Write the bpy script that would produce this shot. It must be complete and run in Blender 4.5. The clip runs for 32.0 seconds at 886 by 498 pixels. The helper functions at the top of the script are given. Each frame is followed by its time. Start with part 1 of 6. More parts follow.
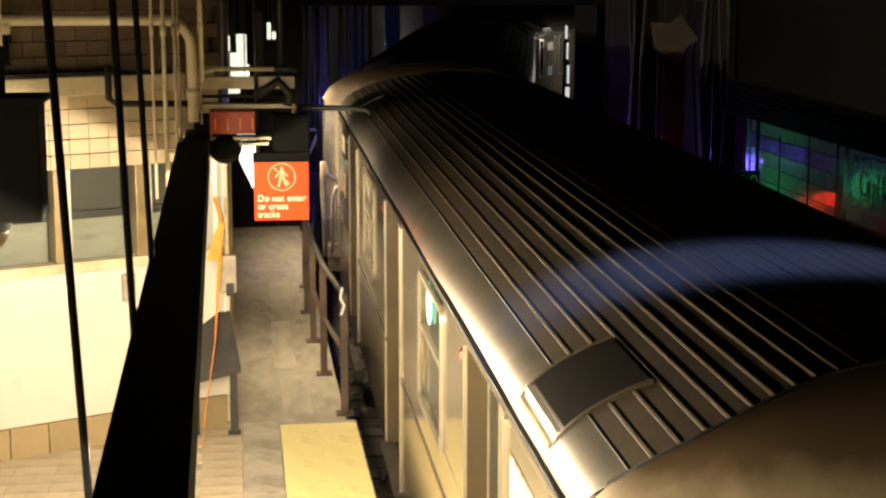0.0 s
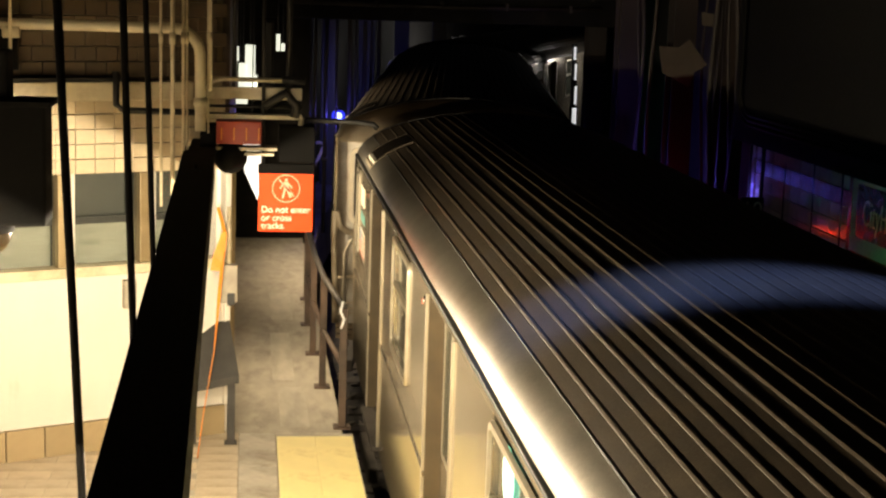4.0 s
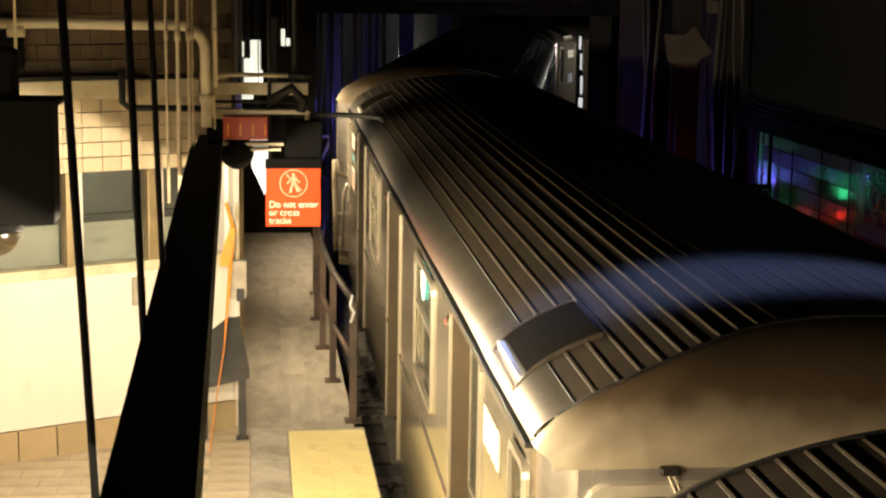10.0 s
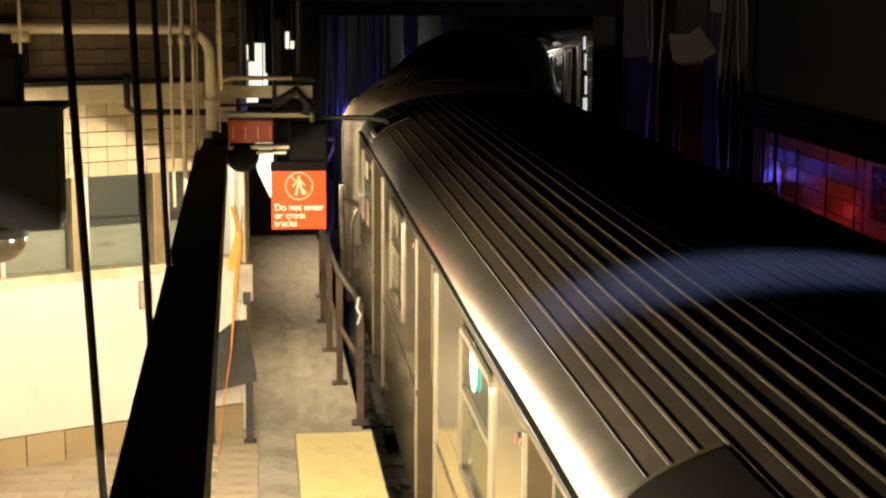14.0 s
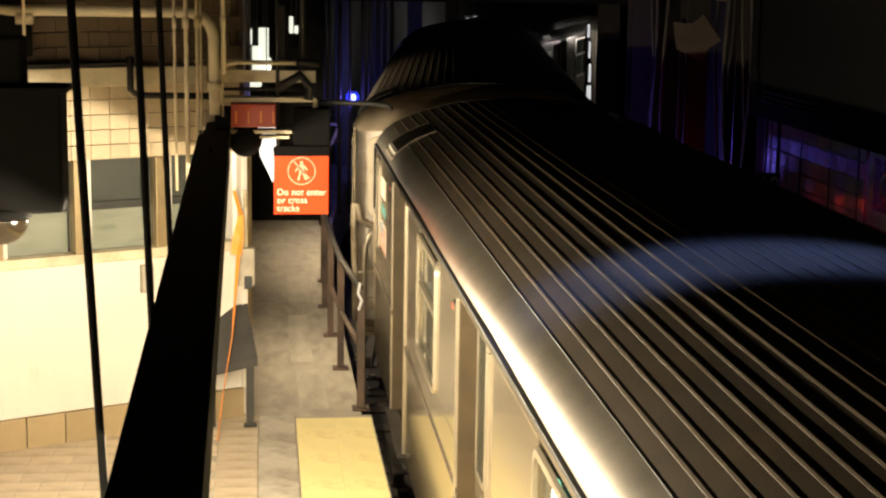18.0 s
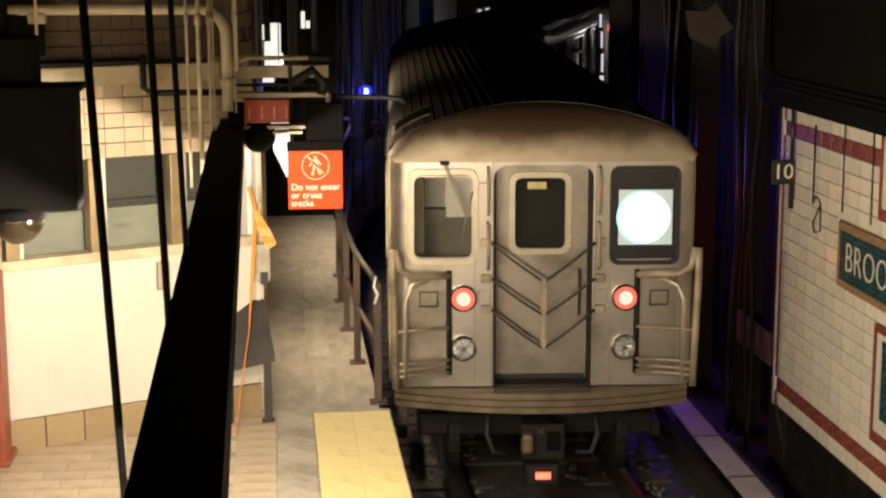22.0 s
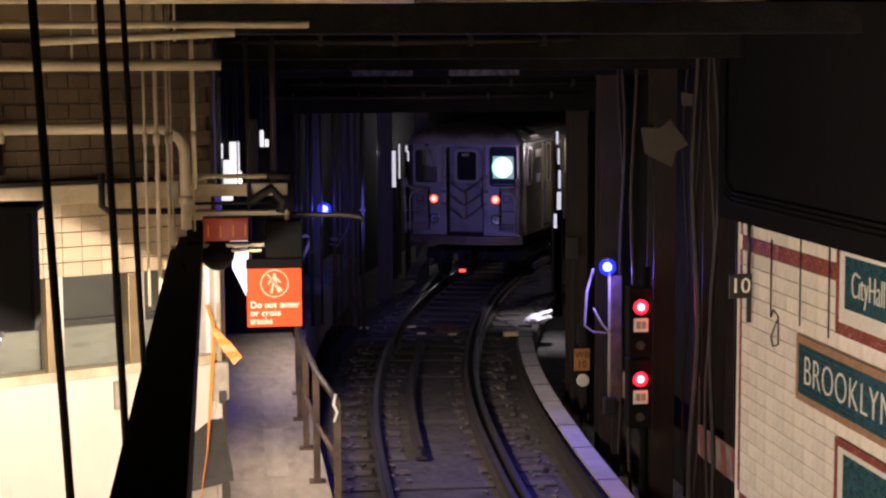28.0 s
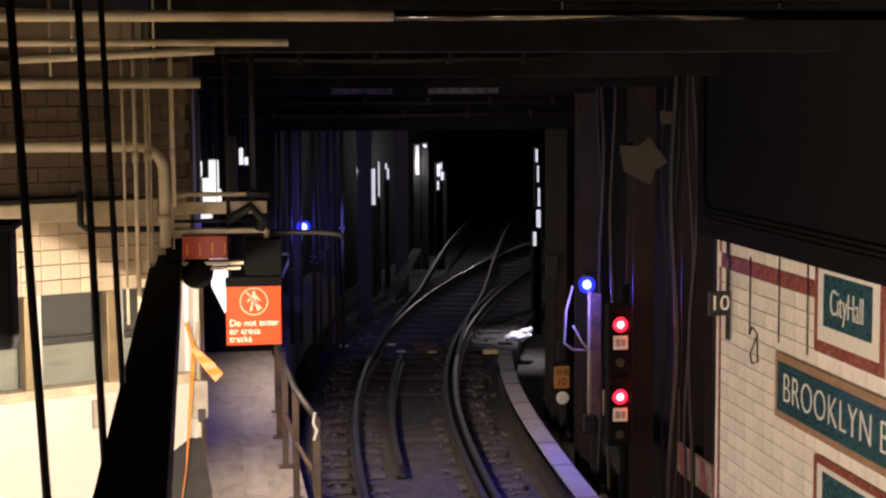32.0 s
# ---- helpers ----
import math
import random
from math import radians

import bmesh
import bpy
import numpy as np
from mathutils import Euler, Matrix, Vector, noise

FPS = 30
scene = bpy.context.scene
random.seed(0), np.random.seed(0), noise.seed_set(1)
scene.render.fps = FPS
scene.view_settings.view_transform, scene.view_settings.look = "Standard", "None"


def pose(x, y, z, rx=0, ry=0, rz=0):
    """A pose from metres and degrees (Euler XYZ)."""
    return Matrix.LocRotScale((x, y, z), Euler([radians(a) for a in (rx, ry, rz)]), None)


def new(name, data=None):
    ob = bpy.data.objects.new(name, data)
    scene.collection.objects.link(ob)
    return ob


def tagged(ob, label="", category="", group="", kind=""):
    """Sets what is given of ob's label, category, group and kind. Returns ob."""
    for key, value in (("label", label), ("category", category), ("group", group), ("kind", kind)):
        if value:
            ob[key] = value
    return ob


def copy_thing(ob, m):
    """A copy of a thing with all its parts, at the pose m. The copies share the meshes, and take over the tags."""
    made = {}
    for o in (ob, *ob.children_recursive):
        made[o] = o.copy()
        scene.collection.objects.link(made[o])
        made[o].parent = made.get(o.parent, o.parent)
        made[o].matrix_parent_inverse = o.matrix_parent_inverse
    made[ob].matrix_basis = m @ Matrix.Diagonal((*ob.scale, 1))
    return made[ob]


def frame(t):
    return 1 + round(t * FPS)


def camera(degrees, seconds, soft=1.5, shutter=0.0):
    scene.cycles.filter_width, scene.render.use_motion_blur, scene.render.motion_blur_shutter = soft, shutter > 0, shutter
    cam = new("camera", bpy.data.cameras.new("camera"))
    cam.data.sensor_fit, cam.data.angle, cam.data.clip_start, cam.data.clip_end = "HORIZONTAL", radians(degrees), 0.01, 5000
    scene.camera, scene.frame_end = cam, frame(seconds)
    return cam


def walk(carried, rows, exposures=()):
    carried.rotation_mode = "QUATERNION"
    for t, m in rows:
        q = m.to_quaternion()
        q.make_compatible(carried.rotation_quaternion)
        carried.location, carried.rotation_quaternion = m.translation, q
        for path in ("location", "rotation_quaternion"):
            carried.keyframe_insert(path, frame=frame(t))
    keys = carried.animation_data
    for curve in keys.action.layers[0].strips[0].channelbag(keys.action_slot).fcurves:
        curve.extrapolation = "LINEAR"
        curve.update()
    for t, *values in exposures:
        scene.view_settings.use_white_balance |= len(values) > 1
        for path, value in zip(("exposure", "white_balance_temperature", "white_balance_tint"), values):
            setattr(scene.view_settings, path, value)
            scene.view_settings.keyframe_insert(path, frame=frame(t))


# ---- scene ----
EYE = (0.0, 0.0, 4.695)
cam = camera(31.28, 32.0, soft=2.35)
# seconds and turns in degrees of a hand-held camera on one spot
CAMERA_TURNS = (
    (0, 80.03, -0.02, -7.29), (0.5, 80.10, 0.15, -7.31), (1, 80.17, 0.17, -7.33), (1.5, 80.20, 0.13, -7.38),
    (2, 80.22, -0.27, -7.21), (2.5, 80.16, -1.11, -6.92), (3, 80.12, -1.47, -6.82), (3.5, 80.50, -1.88, -6.91),
    (5.5, 80.71, -1.57, -6.82), (6, 80.68, -1.58, -6.74), (6.5, 80.65, -1.40, -6.66), (7, 80.63, -1.39, -6.63),
    (7.5, 80.58, -1.27, -6.67), (8, 80.56, -0.57, -6.76), (8.5, 80.59, -0.63, -6.82), (9, 80.51, -0.85, -6.84),
    (9.5, 80.40, -1.13, -6.77), (10, 80.34, -0.83, -6.76), (10.5, 80.24, -0.78, -6.64), (11, 80.18, -1.03, -6.52),
    (11.5, 80.09, -1.11, -6.48), (12, 80.15, -1.15, -6.38), (12.5, 80.29, -0.91, -6.42), (13, 80.38, -0.85, -6.47),
    (13.5, 80.39, -0.59, -6.53), (14, 80.39, -0.30, -6.63), (14.5, 80.36, -0.18, -6.71), (16.5, 79.84, -1.46, -6.45),
    (17, 79.82, -1.34, -6.46), (17.5, 79.81, -1.09, -6.44), (18, 79.90, -0.89, -6.46), (18.5, 79.92, -1.35, -6.25),
    (19, 79.89, -1.34, -6.13), (19.5, 79.82, -1.02, -6.20), (20, 79.74, -0.53, -6.27), (20.5, 79.68, -0.36, -6.28),
    (21, 79.63, -0.43, -6.27), (21.5, 79.60, -0.07, -6.21), (22, 79.63, 0.10, -6.08), (22.5, 79.68, 0.12, -5.93),
    (23, 80.01, 0.17, -5.51), (23.5, 80.92, 0.14, -5.37), (24, 81.43, 0.10, -5.52), (24.5, 82.07, 0.12, -6.10),
    (25, 82.29, 0.09, -6.22), (25.5, 82.60, 0.27, -6.49), (27.5, 83.70, 0.51, -7.46), (28, 83.84, 0.34, -7.60),
    (28.5, 84.01, 0.25, -7.75), (29, 84.15, 0.44, -7.94), (29.5, 84.26, 0.26, -8.09), (30, 84.33, 0.30, -8.24),
    (30.5, 84.41, 0.30, -8.30), (31, 84.46, 0.36, -8.34), (31.5, 84.48, 0.28, -8.39), (32, 84.48, 0.32, -8.34),
)
walk(cam, [(t, pose(*EYE, a, b, c)) for t, a, b, c in CAMERA_TURNS],
     exposures=((0, 0.0, 6900, 11), (16, 0.0, 6750, 11), (20, 0.0, 6600, 12), (22, -0.08, 6430, 17), (23, -0.22, 6350, 20), (24, 0.08, 6310, 22), (25.5, 0.02, 6270, 24), (28, 0.0, 6200, 27), (32, 0.0, 6200, 27)))

# ---------------------------------------------------------------- light
world = bpy.data.worlds.new("world")
scene.world = world
world.use_nodes = True
world.node_tree.nodes["Background"].inputs[0].default_value = (0.012, 0.012, 0.016, 1)
world.node_tree.nodes["Background"].inputs[1].default_value = 0.1


def area_lamp(name, m, sx, sy, watts, colour, spread=180):
    data = bpy.data.lights.new(name, "AREA")
    data.shape, data.size, data.size_y, data.energy, data.color = "RECTANGLE", sx, sy, watts, colour
    data.spread = radians(spread)
    ob = new(name, data)
    ob.matrix_world = m
    return ob


def point_lamp(name, place, watts, colour, radius=0.04):
    data = bpy.data.lights.new(name, "POINT")
    data.energy, data.color, data.shadow_soft_size = watts, colour, radius
    ob = new(name, data)
    ob.location = place
    return ob


WARM = (1.0, 0.865, 0.62)
# tubes under the black trough and the added platform soffit
for y, w in ((3.4, 230), (5.2, 210), (7.0, 230), (8.7, 270), (10.3, 95)):
    point_lamp("trough_tube_light", (-0.236 - 0.0114 * (y - 2.4), y, 3.22), w, WARM, 0.012)
for y, w in ((8.6, 58), (5.6, 60), (3.2, 66)):
    point_lamp("platform_tube_light", (-2.45, y, 3.16), w, WARM, 0.12)
# cool light added between the roof beams for the blue roof band; source unseen
area_lamp("cool_slit_light", pose(2.40, 6.72, 5.02), 2.7, 0.75, 20, (0.20, 0.34, 1.0), 20)
# signal-blue emergency lamps and white lamps down the tunnel
point_lamp("blue_lamp_light", (4.42, 18.33, 2.40), 36, (0.16, 0.13, 1.0))
area_lamp("blue_lamp_light", pose(4.30, 18.36, 2.42, -12, 68, 0), 0.12, 0.12, 70, (0.12, 0.10, 1.0), 160)
point_lamp("blue_lamp_light", (1.37, 23.62, 2.70), 16, (0.10, 0.09, 1.0))
area_lamp("blue_lamp_light", pose(1.40, 24.16, 2.73, 82, 0, -18), 0.10, 0.10, 15, (0.16, 0.18, 1.0), 60)
point_lamp("tunnel_lamp_light", (8.2, 34.8, 3.2), 50, (1.0, 0.97, 0.95))
point_lamp("tunnel_lamp_light", (3.1, 36.4, 3.0), 12, (1.0, 0.97, 0.95))
point_lamp("tunnel_lamp_light", (7.6, 47.5, 2.6), 70, (1.0, 0.97, 0.92))
point_lamp("tunnel_lamp_light", (5.9, 45.5, 2.7), 45, (1.0, 0.97, 0.92))
# unseen downward lamp added to brighten the white sack
area_lamp("tunnel_lamp_light", pose(6.0, 29.6, 3.6), 0.2, 0.2, 15, (1.0, 0.97, 0.95), 45)
area_lamp("walkway_lamp_light", pose(0.10, 14.3, 3.36, 0, -38, 0), 0.12, 2.2, 44, (1.0, 0.84, 0.58), 125)
area_lamp("walkway_lamp_light", pose(0.12, 19.6, 3.42, 0, -50, 0), 0.12, 4.0, 98, (1.0, 0.84, 0.58), 120)
# unseen tubes added under the gallery floor to brighten wall, platform and train
for y, w in ((0.5, 270), (-1.6, 350), (-4.4, 340)):
    point_lamp("gallery_tube_light", (-0.30, y, 2.78), w, WARM, 0.05)


# ---------------------------------------------------------------- materials
def mat(name, colour, rough=0.6, metal=0.0, vary=0.15, scale=6.0, bump=0.1, fine=60.0, dirt=None, dirt_amount=0.35, dirt_scale=1.3, spec=0.5, stretch=(1, 1, 1), island=0.0):
    m = bpy.data.materials.new(name)
    m.use_nodes = True
    nt = m.node_tree
    n, l = nt.nodes, nt.links
    b = n["Principled BSDF"]
    b.inputs["Roughness"].default_value = rough
    b.inputs["Metallic"].default_value = metal
    b.inputs["Specular IOR Level"].default_value = spec
    tc = n.new("ShaderNodeTexCoord")
    mp = n.new("ShaderNodeMapping")
    mp.inputs["Scale"].default_value = stretch
    l.new(tc.outputs["Object"], mp.inputs[0])
    a = n.new("ShaderNodeTexNoise")
    a.inputs["Scale"].default_value, a.inputs["Detail"].default_value = scale, 6
    l.new(mp.outputs[0], a.inputs["Vector"])
    f = n.new("ShaderNodeTexNoise")
    f.inputs["Scale"].default_value, f.inputs["Detail"].default_value = fine, 3
    l.new(mp.outputs[0], f.inputs["Vector"])
    r = n.new("ShaderNodeValToRGB")
    r.color_ramp.elements[0].position, r.color_ramp.elements[1].position = 0.3, 0.7
    c = Vector(colour)
    r.color_ramp.elements[0].color = (*(c * (1 - vary)), 1)
    r.color_ramp.elements[1].color = (*[min(1, v * (1 + vary)) for v in c], 1)
    l.new(a.outputs["Fac"], r.inputs[0])
    out = r.outputs[0]
    if island:
        oi = n.new("ShaderNodeObjectInfo")
        mr = n.new("ShaderNodeMapRange")
        mr.inputs["To Min"].default_value, mr.inputs["To Max"].default_value = 1 - island, 1 + island * 0.4
        l.new(oi.outputs["Random"], mr.inputs["Value"])
        mx = n.new("ShaderNodeVectorMath")
        mx.operation = "SCALE"
        l.new(out, mx.inputs[0])
        l.new(mr.outputs[0], mx.inputs["Scale"])
        out = mx.outputs[0]
    if dirt:
        d = n.new("ShaderNodeTexNoise")
        d.inputs["Scale"].default_value, d.inputs["Detail"].default_value, d.inputs["Roughness"].default_value = dirt_scale, 8, 0.65
        l.new(mp.outputs[0], d.inputs["Vector"])
        dr = n.new("ShaderNodeValToRGB")
        dr.color_ramp.elements[0].position, dr.color_ramp.elements[1].position = 0.62 - dirt_amount * 0.5, 0.80 - dirt_amount * 0.3
        l.new(d.outputs["Fac"], dr.inputs[0])
        mix = n.new("ShaderNodeMix")
        mix.data_type = "RGBA"
        l.new(dr.outputs[0], mix.inputs["Factor"])
        l.new(out, mix.inputs["A"])
        mix.inputs["B"].default_value = (*dirt, 1)
        out = mix.outputs["Result"]
    l.new(out, b.inputs["Base Color"])
    rr = n.new("ShaderNodeMapRange")
    rr.inputs["To Min"].default_value, rr.inputs["To Max"].default_value = max(0.03, rough - min(0.12, rough * 0.4)), min(1, rough + min(0.12, rough * 0.4))
    l.new(f.outputs["Fac"], rr.inputs["Value"])
    l.new(rr.outputs[0], b.inputs["Roughness"])
    if bump:
        bp = n.new("ShaderNodeBump")
        bp.inputs["Strength"].default_value, bp.inputs["Distance"].default_value = bump, 0.01
        l.new(f.outputs["Fac"], bp.inputs["Height"])
        l.new(bp.outputs[0], b.inputs["Normal"])
    return m


def glow(name, colour, strength, base=(0.5, 0.5, 0.5)):
    m = bpy.data.materials.new(name)
    m.use_nodes = True
    b = m.node_tree.nodes["Principled BSDF"]
    b.inputs["Base Color"].default_value = (*base, 1)
    b.inputs["Emission Color"].default_value = (*colour, 1)
    b.inputs["Emission Strength"].default_value = strength
    return m


def glass(name, tint, rough=0.05, alpha=0.5):
    m = bpy.data.materials.new(name)
    m.use_nodes = True
    b = m.node_tree.nodes["Principled BSDF"]
    b.inputs["Base Color"].default_value = (*tint, 1)
    b.inputs["Roughness"].default_value = rough
    b.inputs["Alpha"].default_value = alpha
    b.inputs["Specular IOR Level"].default_value = 0.6
    return m


STEEL = mat("brushed_stainless_steel", (0.50, 0.455, 0.395), 0.36, 0.85, 0.10, 3, 0.06, 120, (0.20, 0.17, 0.13), 0.25, 1.1, stretch=(1, 0.25, 1))
SIDESTEEL = mat("mirror_worn_stainless_side", (0.44, 0.385, 0.29), 0.14, 0.75, 0.10, 3, 0.03, 90, (0.30, 0.25, 0.18), 0.2, 1.1, stretch=(1, 0.25, 1))
FRAME = mat("bright_steel_frame", (0.40, 0.355, 0.275), 0.36, 0.7, 0.1, 6, 0.04, 60)
JAMB = mat("dark_brown_jamb", (0.07, 0.048, 0.022), 0.6, 0.1, 0.2)
SHOULDER = mat("dull_steel_roof_edge", (0.18, 0.158, 0.124), 0.40, 0.9, 0.16, 4, 0.08, 80, (0.22, 0.19, 0.15), 0.22, 2.0)
ROOF = mat("sooty_corrugated_roof", (0.034, 0.024, 0.0135), 0.6, 0.1, 0.3, 5, 0.1, 90, (0.035, 0.028, 0.022), 0.35, 1.4, spec=0.2)
RIB = mat("worn_roof_rib_steel", (0.052, 0.039, 0.025), 0.48, 0.3, 0.2, 8, 0.08, 90, spec=0.25)
HOOD = mat("stained_shaded_roof_hood", (0.36, 0.295, 0.20), 0.46, 0.35, 0.15, 2.5, 0.05, 60)
# shade of the hood top painted in by height, its edge broken by noise
_n, _l = HOOD.node_tree.nodes, HOOD.node_tree.links
_b = _n["Principled BSDF"]
_old = _b.inputs["Base Color"].links[0].from_socket
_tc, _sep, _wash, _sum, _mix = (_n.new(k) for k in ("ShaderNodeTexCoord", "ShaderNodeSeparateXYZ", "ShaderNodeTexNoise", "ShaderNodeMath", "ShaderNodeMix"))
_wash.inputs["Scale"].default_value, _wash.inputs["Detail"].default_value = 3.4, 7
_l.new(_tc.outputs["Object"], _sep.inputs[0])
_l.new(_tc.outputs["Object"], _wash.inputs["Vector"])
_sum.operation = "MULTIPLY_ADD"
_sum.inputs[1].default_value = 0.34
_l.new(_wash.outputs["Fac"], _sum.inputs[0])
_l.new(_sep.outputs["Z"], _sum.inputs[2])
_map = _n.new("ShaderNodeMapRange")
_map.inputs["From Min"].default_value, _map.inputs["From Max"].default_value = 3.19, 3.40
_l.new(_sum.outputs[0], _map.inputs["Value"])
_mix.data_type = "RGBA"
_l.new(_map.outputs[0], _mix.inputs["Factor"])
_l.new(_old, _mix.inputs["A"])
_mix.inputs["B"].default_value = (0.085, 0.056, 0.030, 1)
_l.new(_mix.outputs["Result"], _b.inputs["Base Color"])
DARKSTEEL = mat("black_steel", (0.018, 0.017, 0.016), 0.55, 0.3, 0.3, 5, 0.15, 70)
UNDER = mat("sooty_underframe_and_recess_shade", (0.009, 0.0078, 0.0065), 0.75, 0.2, 0.35, 6, 0.25, 40)
RUBBER = mat("black_rubber", (0.02, 0.02, 0.02), 0.7, 0, 0.2, 8, 0.05)
CARGLASS = glass("tinted_car_glass", (0.06, 0.065, 0.05), 0.06, 0.75)
INTERIOR = glow("lit_car_interior", (0.85, 0.86, 0.62), 0.28, (0.6, 0.6, 0.5))
DECAL = mat("teal_decal", (0.10, 0.30, 0.27), 0.45, 0, 0.15, 9)
BLUEGREY = mat("faded_blue_grey_decal", (0.28, 0.32, 0.38), 0.45, 0, 0.15, 9)
PLATE = mat("pale_plate", (0.75, 0.72, 0.62), 0.5, 0, 0.1)
WHITETILE = mat("glazed_white_tile", (0.88, 0.81, 0.67), 0.07, 0, 0.06, 9, 0.03, 40, (0.50, 0.42, 0.30), 0.12, 3.0, island=0.10)
WALLWHITE = mat("glossy_white_painted_wall", (0.69, 0.65, 0.58), 0.35, 0, 0.05, 3, 0.04, 30, (0.50, 0.42, 0.30), 0.10, 2.2, stretch=(1, 1, 0.35))
BEIGETILE = mat("cream_wall_tile", (0.56, 0.46, 0.31), 0.35, 0, 0.10, 7, 0.05, 40, (0.28, 0.20, 0.12), 0.18, 1.6, island=0.14)
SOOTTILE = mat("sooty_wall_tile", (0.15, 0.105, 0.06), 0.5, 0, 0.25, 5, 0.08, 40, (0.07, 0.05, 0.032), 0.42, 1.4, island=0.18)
BOOTHGROUT = mat("tan_grout", (0.34, 0.27, 0.17), 0.9, 0, 0.15)
GROUT = mat("dark_grout", (0.16, 0.13, 0.09), 0.9, 0, 0.15)
SKIRT = mat("tan_skirting_tile", (0.36, 0.27, 0.15), 0.45, 0, 0.15, 4, 0.06, 40, (0.18, 0.13, 0.07), 0.25, 2, island=0.12)
REDTILE = mat("red_brown_tile", (0.26, 0.075, 0.045), 0.25, 0, 0.2, 8, 0.04, 40, island=0.15)
BROWNTILE = mat("tan_mosaic_border", (0.34, 0.20, 0.10), 0.3, 0, 0.2, 12, 0.04, 60, island=0.15)
TEAL = mat("teal_mosaic", (0.024, 0.075, 0.080), 0.22, 0, 0.35, 30, 0.05, 60, island=0.2)
IVORY = mat("ivory_mosaic", (0.72, 0.68, 0.56), 0.3, 0, 0.08, 20, 0.03, 60)
CREAM = mat("cream_gloss_paint", (0.62, 0.545, 0.38), 0.35, 0, 0.10, 5, 0.06, 40, (0.30, 0.22, 0.13), 0.22, 2.2)
REDPAINT = mat("chipped_red_paint", (0.30, 0.075, 0.04), 0.45, 0, 0.15, 5, 0.1, 30, (0.55, 0.40, 0.25), 0.02, 6)
YELLOW = mat("worn_yellow_edge_tile", (0.84, 0.71, 0.33), 0.5, 0, 0.08, 3, 0.05, 50, (0.55, 0.42, 0.16), 0.15, 2.5)
FLOORTILE = mat("scuffed_beige_floor_tile", (0.56, 0.47, 0.34), 0.5, 0, 0.12, 5, 0.08, 50, (0.26, 0.19, 0.11), 0.32, 2.0, island=0.10)
CONCRETE = mat("dirty_grey_concrete", (0.40, 0.36, 0.29), 0.75, 0, 0.16, 7, 0.2, 60, (0.24, 0.205, 0.155), 0.34, 2.6)
PALECONC = mat("pale_worn_concrete", (0.47, 0.43, 0.36), 0.7, 0, 0.15, 6, 0.18, 60, (0.22, 0.18, 0.13), 0.35, 2.2)
BALLAST = mat("sooty_trackbed", (0.044, 0.039, 0.036), 0.9, 0, 0.5, 9, 0.7, 35, (0.085, 0.072, 0.06), 0.26, 3.4)
PALERUBBLE = mat("loose_rubble", (0.17, 0.15, 0.13), 0.9, 0, 0.5, 20, 0.3, 60, (0.04, 0.035, 0.03), 0.4, 8)
TIE = mat("dirty_timber_tie", (0.095, 0.080, 0.067), 0.85, 0, 0.3, 6, 0.35, 50, (0.04, 0.034, 0.028), 0.4, 3, stretch=(0.3, 1, 1), island=0.3)
RAILMAT = mat("dull_running_rail", (0.07, 0.06, 0.052), 0.55, 0.6, 0.25, 5, 0.1, 60)
RAILTOP = mat("polished_rail_head", (0.23, 0.215, 0.20), 0.42, 1.0, 0.1, 6, 0.03, 80)
COVER = mat("greyed_cover_board", (0.34, 0.33, 0.33), 0.6, 0, 0.15, 4, 0.1, 60, (0.25, 0.22, 0.18), 0.2, 2)
STENCIL = mat("faded_stencil_strip", (0.16, 0.15, 0.15), 0.7, 0, 0.5, 14, 0.1, 60, (0.03, 0.03, 0.03), 0.45, 9)
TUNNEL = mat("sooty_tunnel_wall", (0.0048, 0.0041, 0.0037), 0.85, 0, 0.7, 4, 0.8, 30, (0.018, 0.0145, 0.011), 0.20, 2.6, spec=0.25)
RAILPAINT = mat("brown_railing_paint", (0.10, 0.062, 0.042), 0.6, 0.1, 0.3, 5, 0.2, 40, (0.035, 0.026, 0.02), 0.4, 2.0)
COLUMN = mat("rusty_brown_column", (0.022, 0.012, 0.008), 0.5, 0.1, 0.4, 5, 0.3, 40, (0.010, 0.007, 0.005), 0.4, 2.0, stretch=(1, 1, 0.3))
RUSTBOARD = mat("stained_brown_board", (0.11, 0.062, 0.05), 0.7, 0, 0.4, 7, 0.3, 40, (0.05, 0.03, 0.022), 0.4, 4)
CABLE = mat("dusty_cable", (0.024, 0.017, 0.013), 0.65, 0, 0.3, 6, 0.1, 50)
STRIPE = mat("faded_red_stripe", (0.36, 0.11, 0.07), 0.55, 0, 0.2, 8, 0.1)
WHITEP = mat("dingy_white_paint", (0.60, 0.55, 0.47), 0.55, 0, 0.12, 8, 0.1, 40, (0.3, 0.25, 0.2), 0.25, 4)
SIGNRED = mat("retroreflective_red_sign", (0.80, 0.075, 0.018), 0.7, 0, 0.05, 6, 0.02, spec=0.15)
SIGNWHITE = mat("sign_white", (0.86, 0.80, 0.66), 0.4, 0, 0.05)
SIGNPINK = mat("worn_white_on_red", (0.80, 0.42, 0.27), 0.5, 0, 0.2, 20)
FADED = mat("grimy_faded_white", (0.26, 0.20, 0.165), 0.65, 0, 0.3, 7, 0.1, 40, (0.09, 0.06, 0.045), 0.4, 4)
FADEDRED = mat("grimy_faded_red", (0.17, 0.052, 0.036), 0.65, 0, 0.3, 7, 0.1, 40)
BLACKSIGN = mat("black_sign", (0.012, 0.012, 0.012), 0.4, 0, 0.2)
ORANGE = mat("orange_barrier_tape", (0.85, 0.27, 0.03), 0.4, 0, 0.15, 12, 0.05)
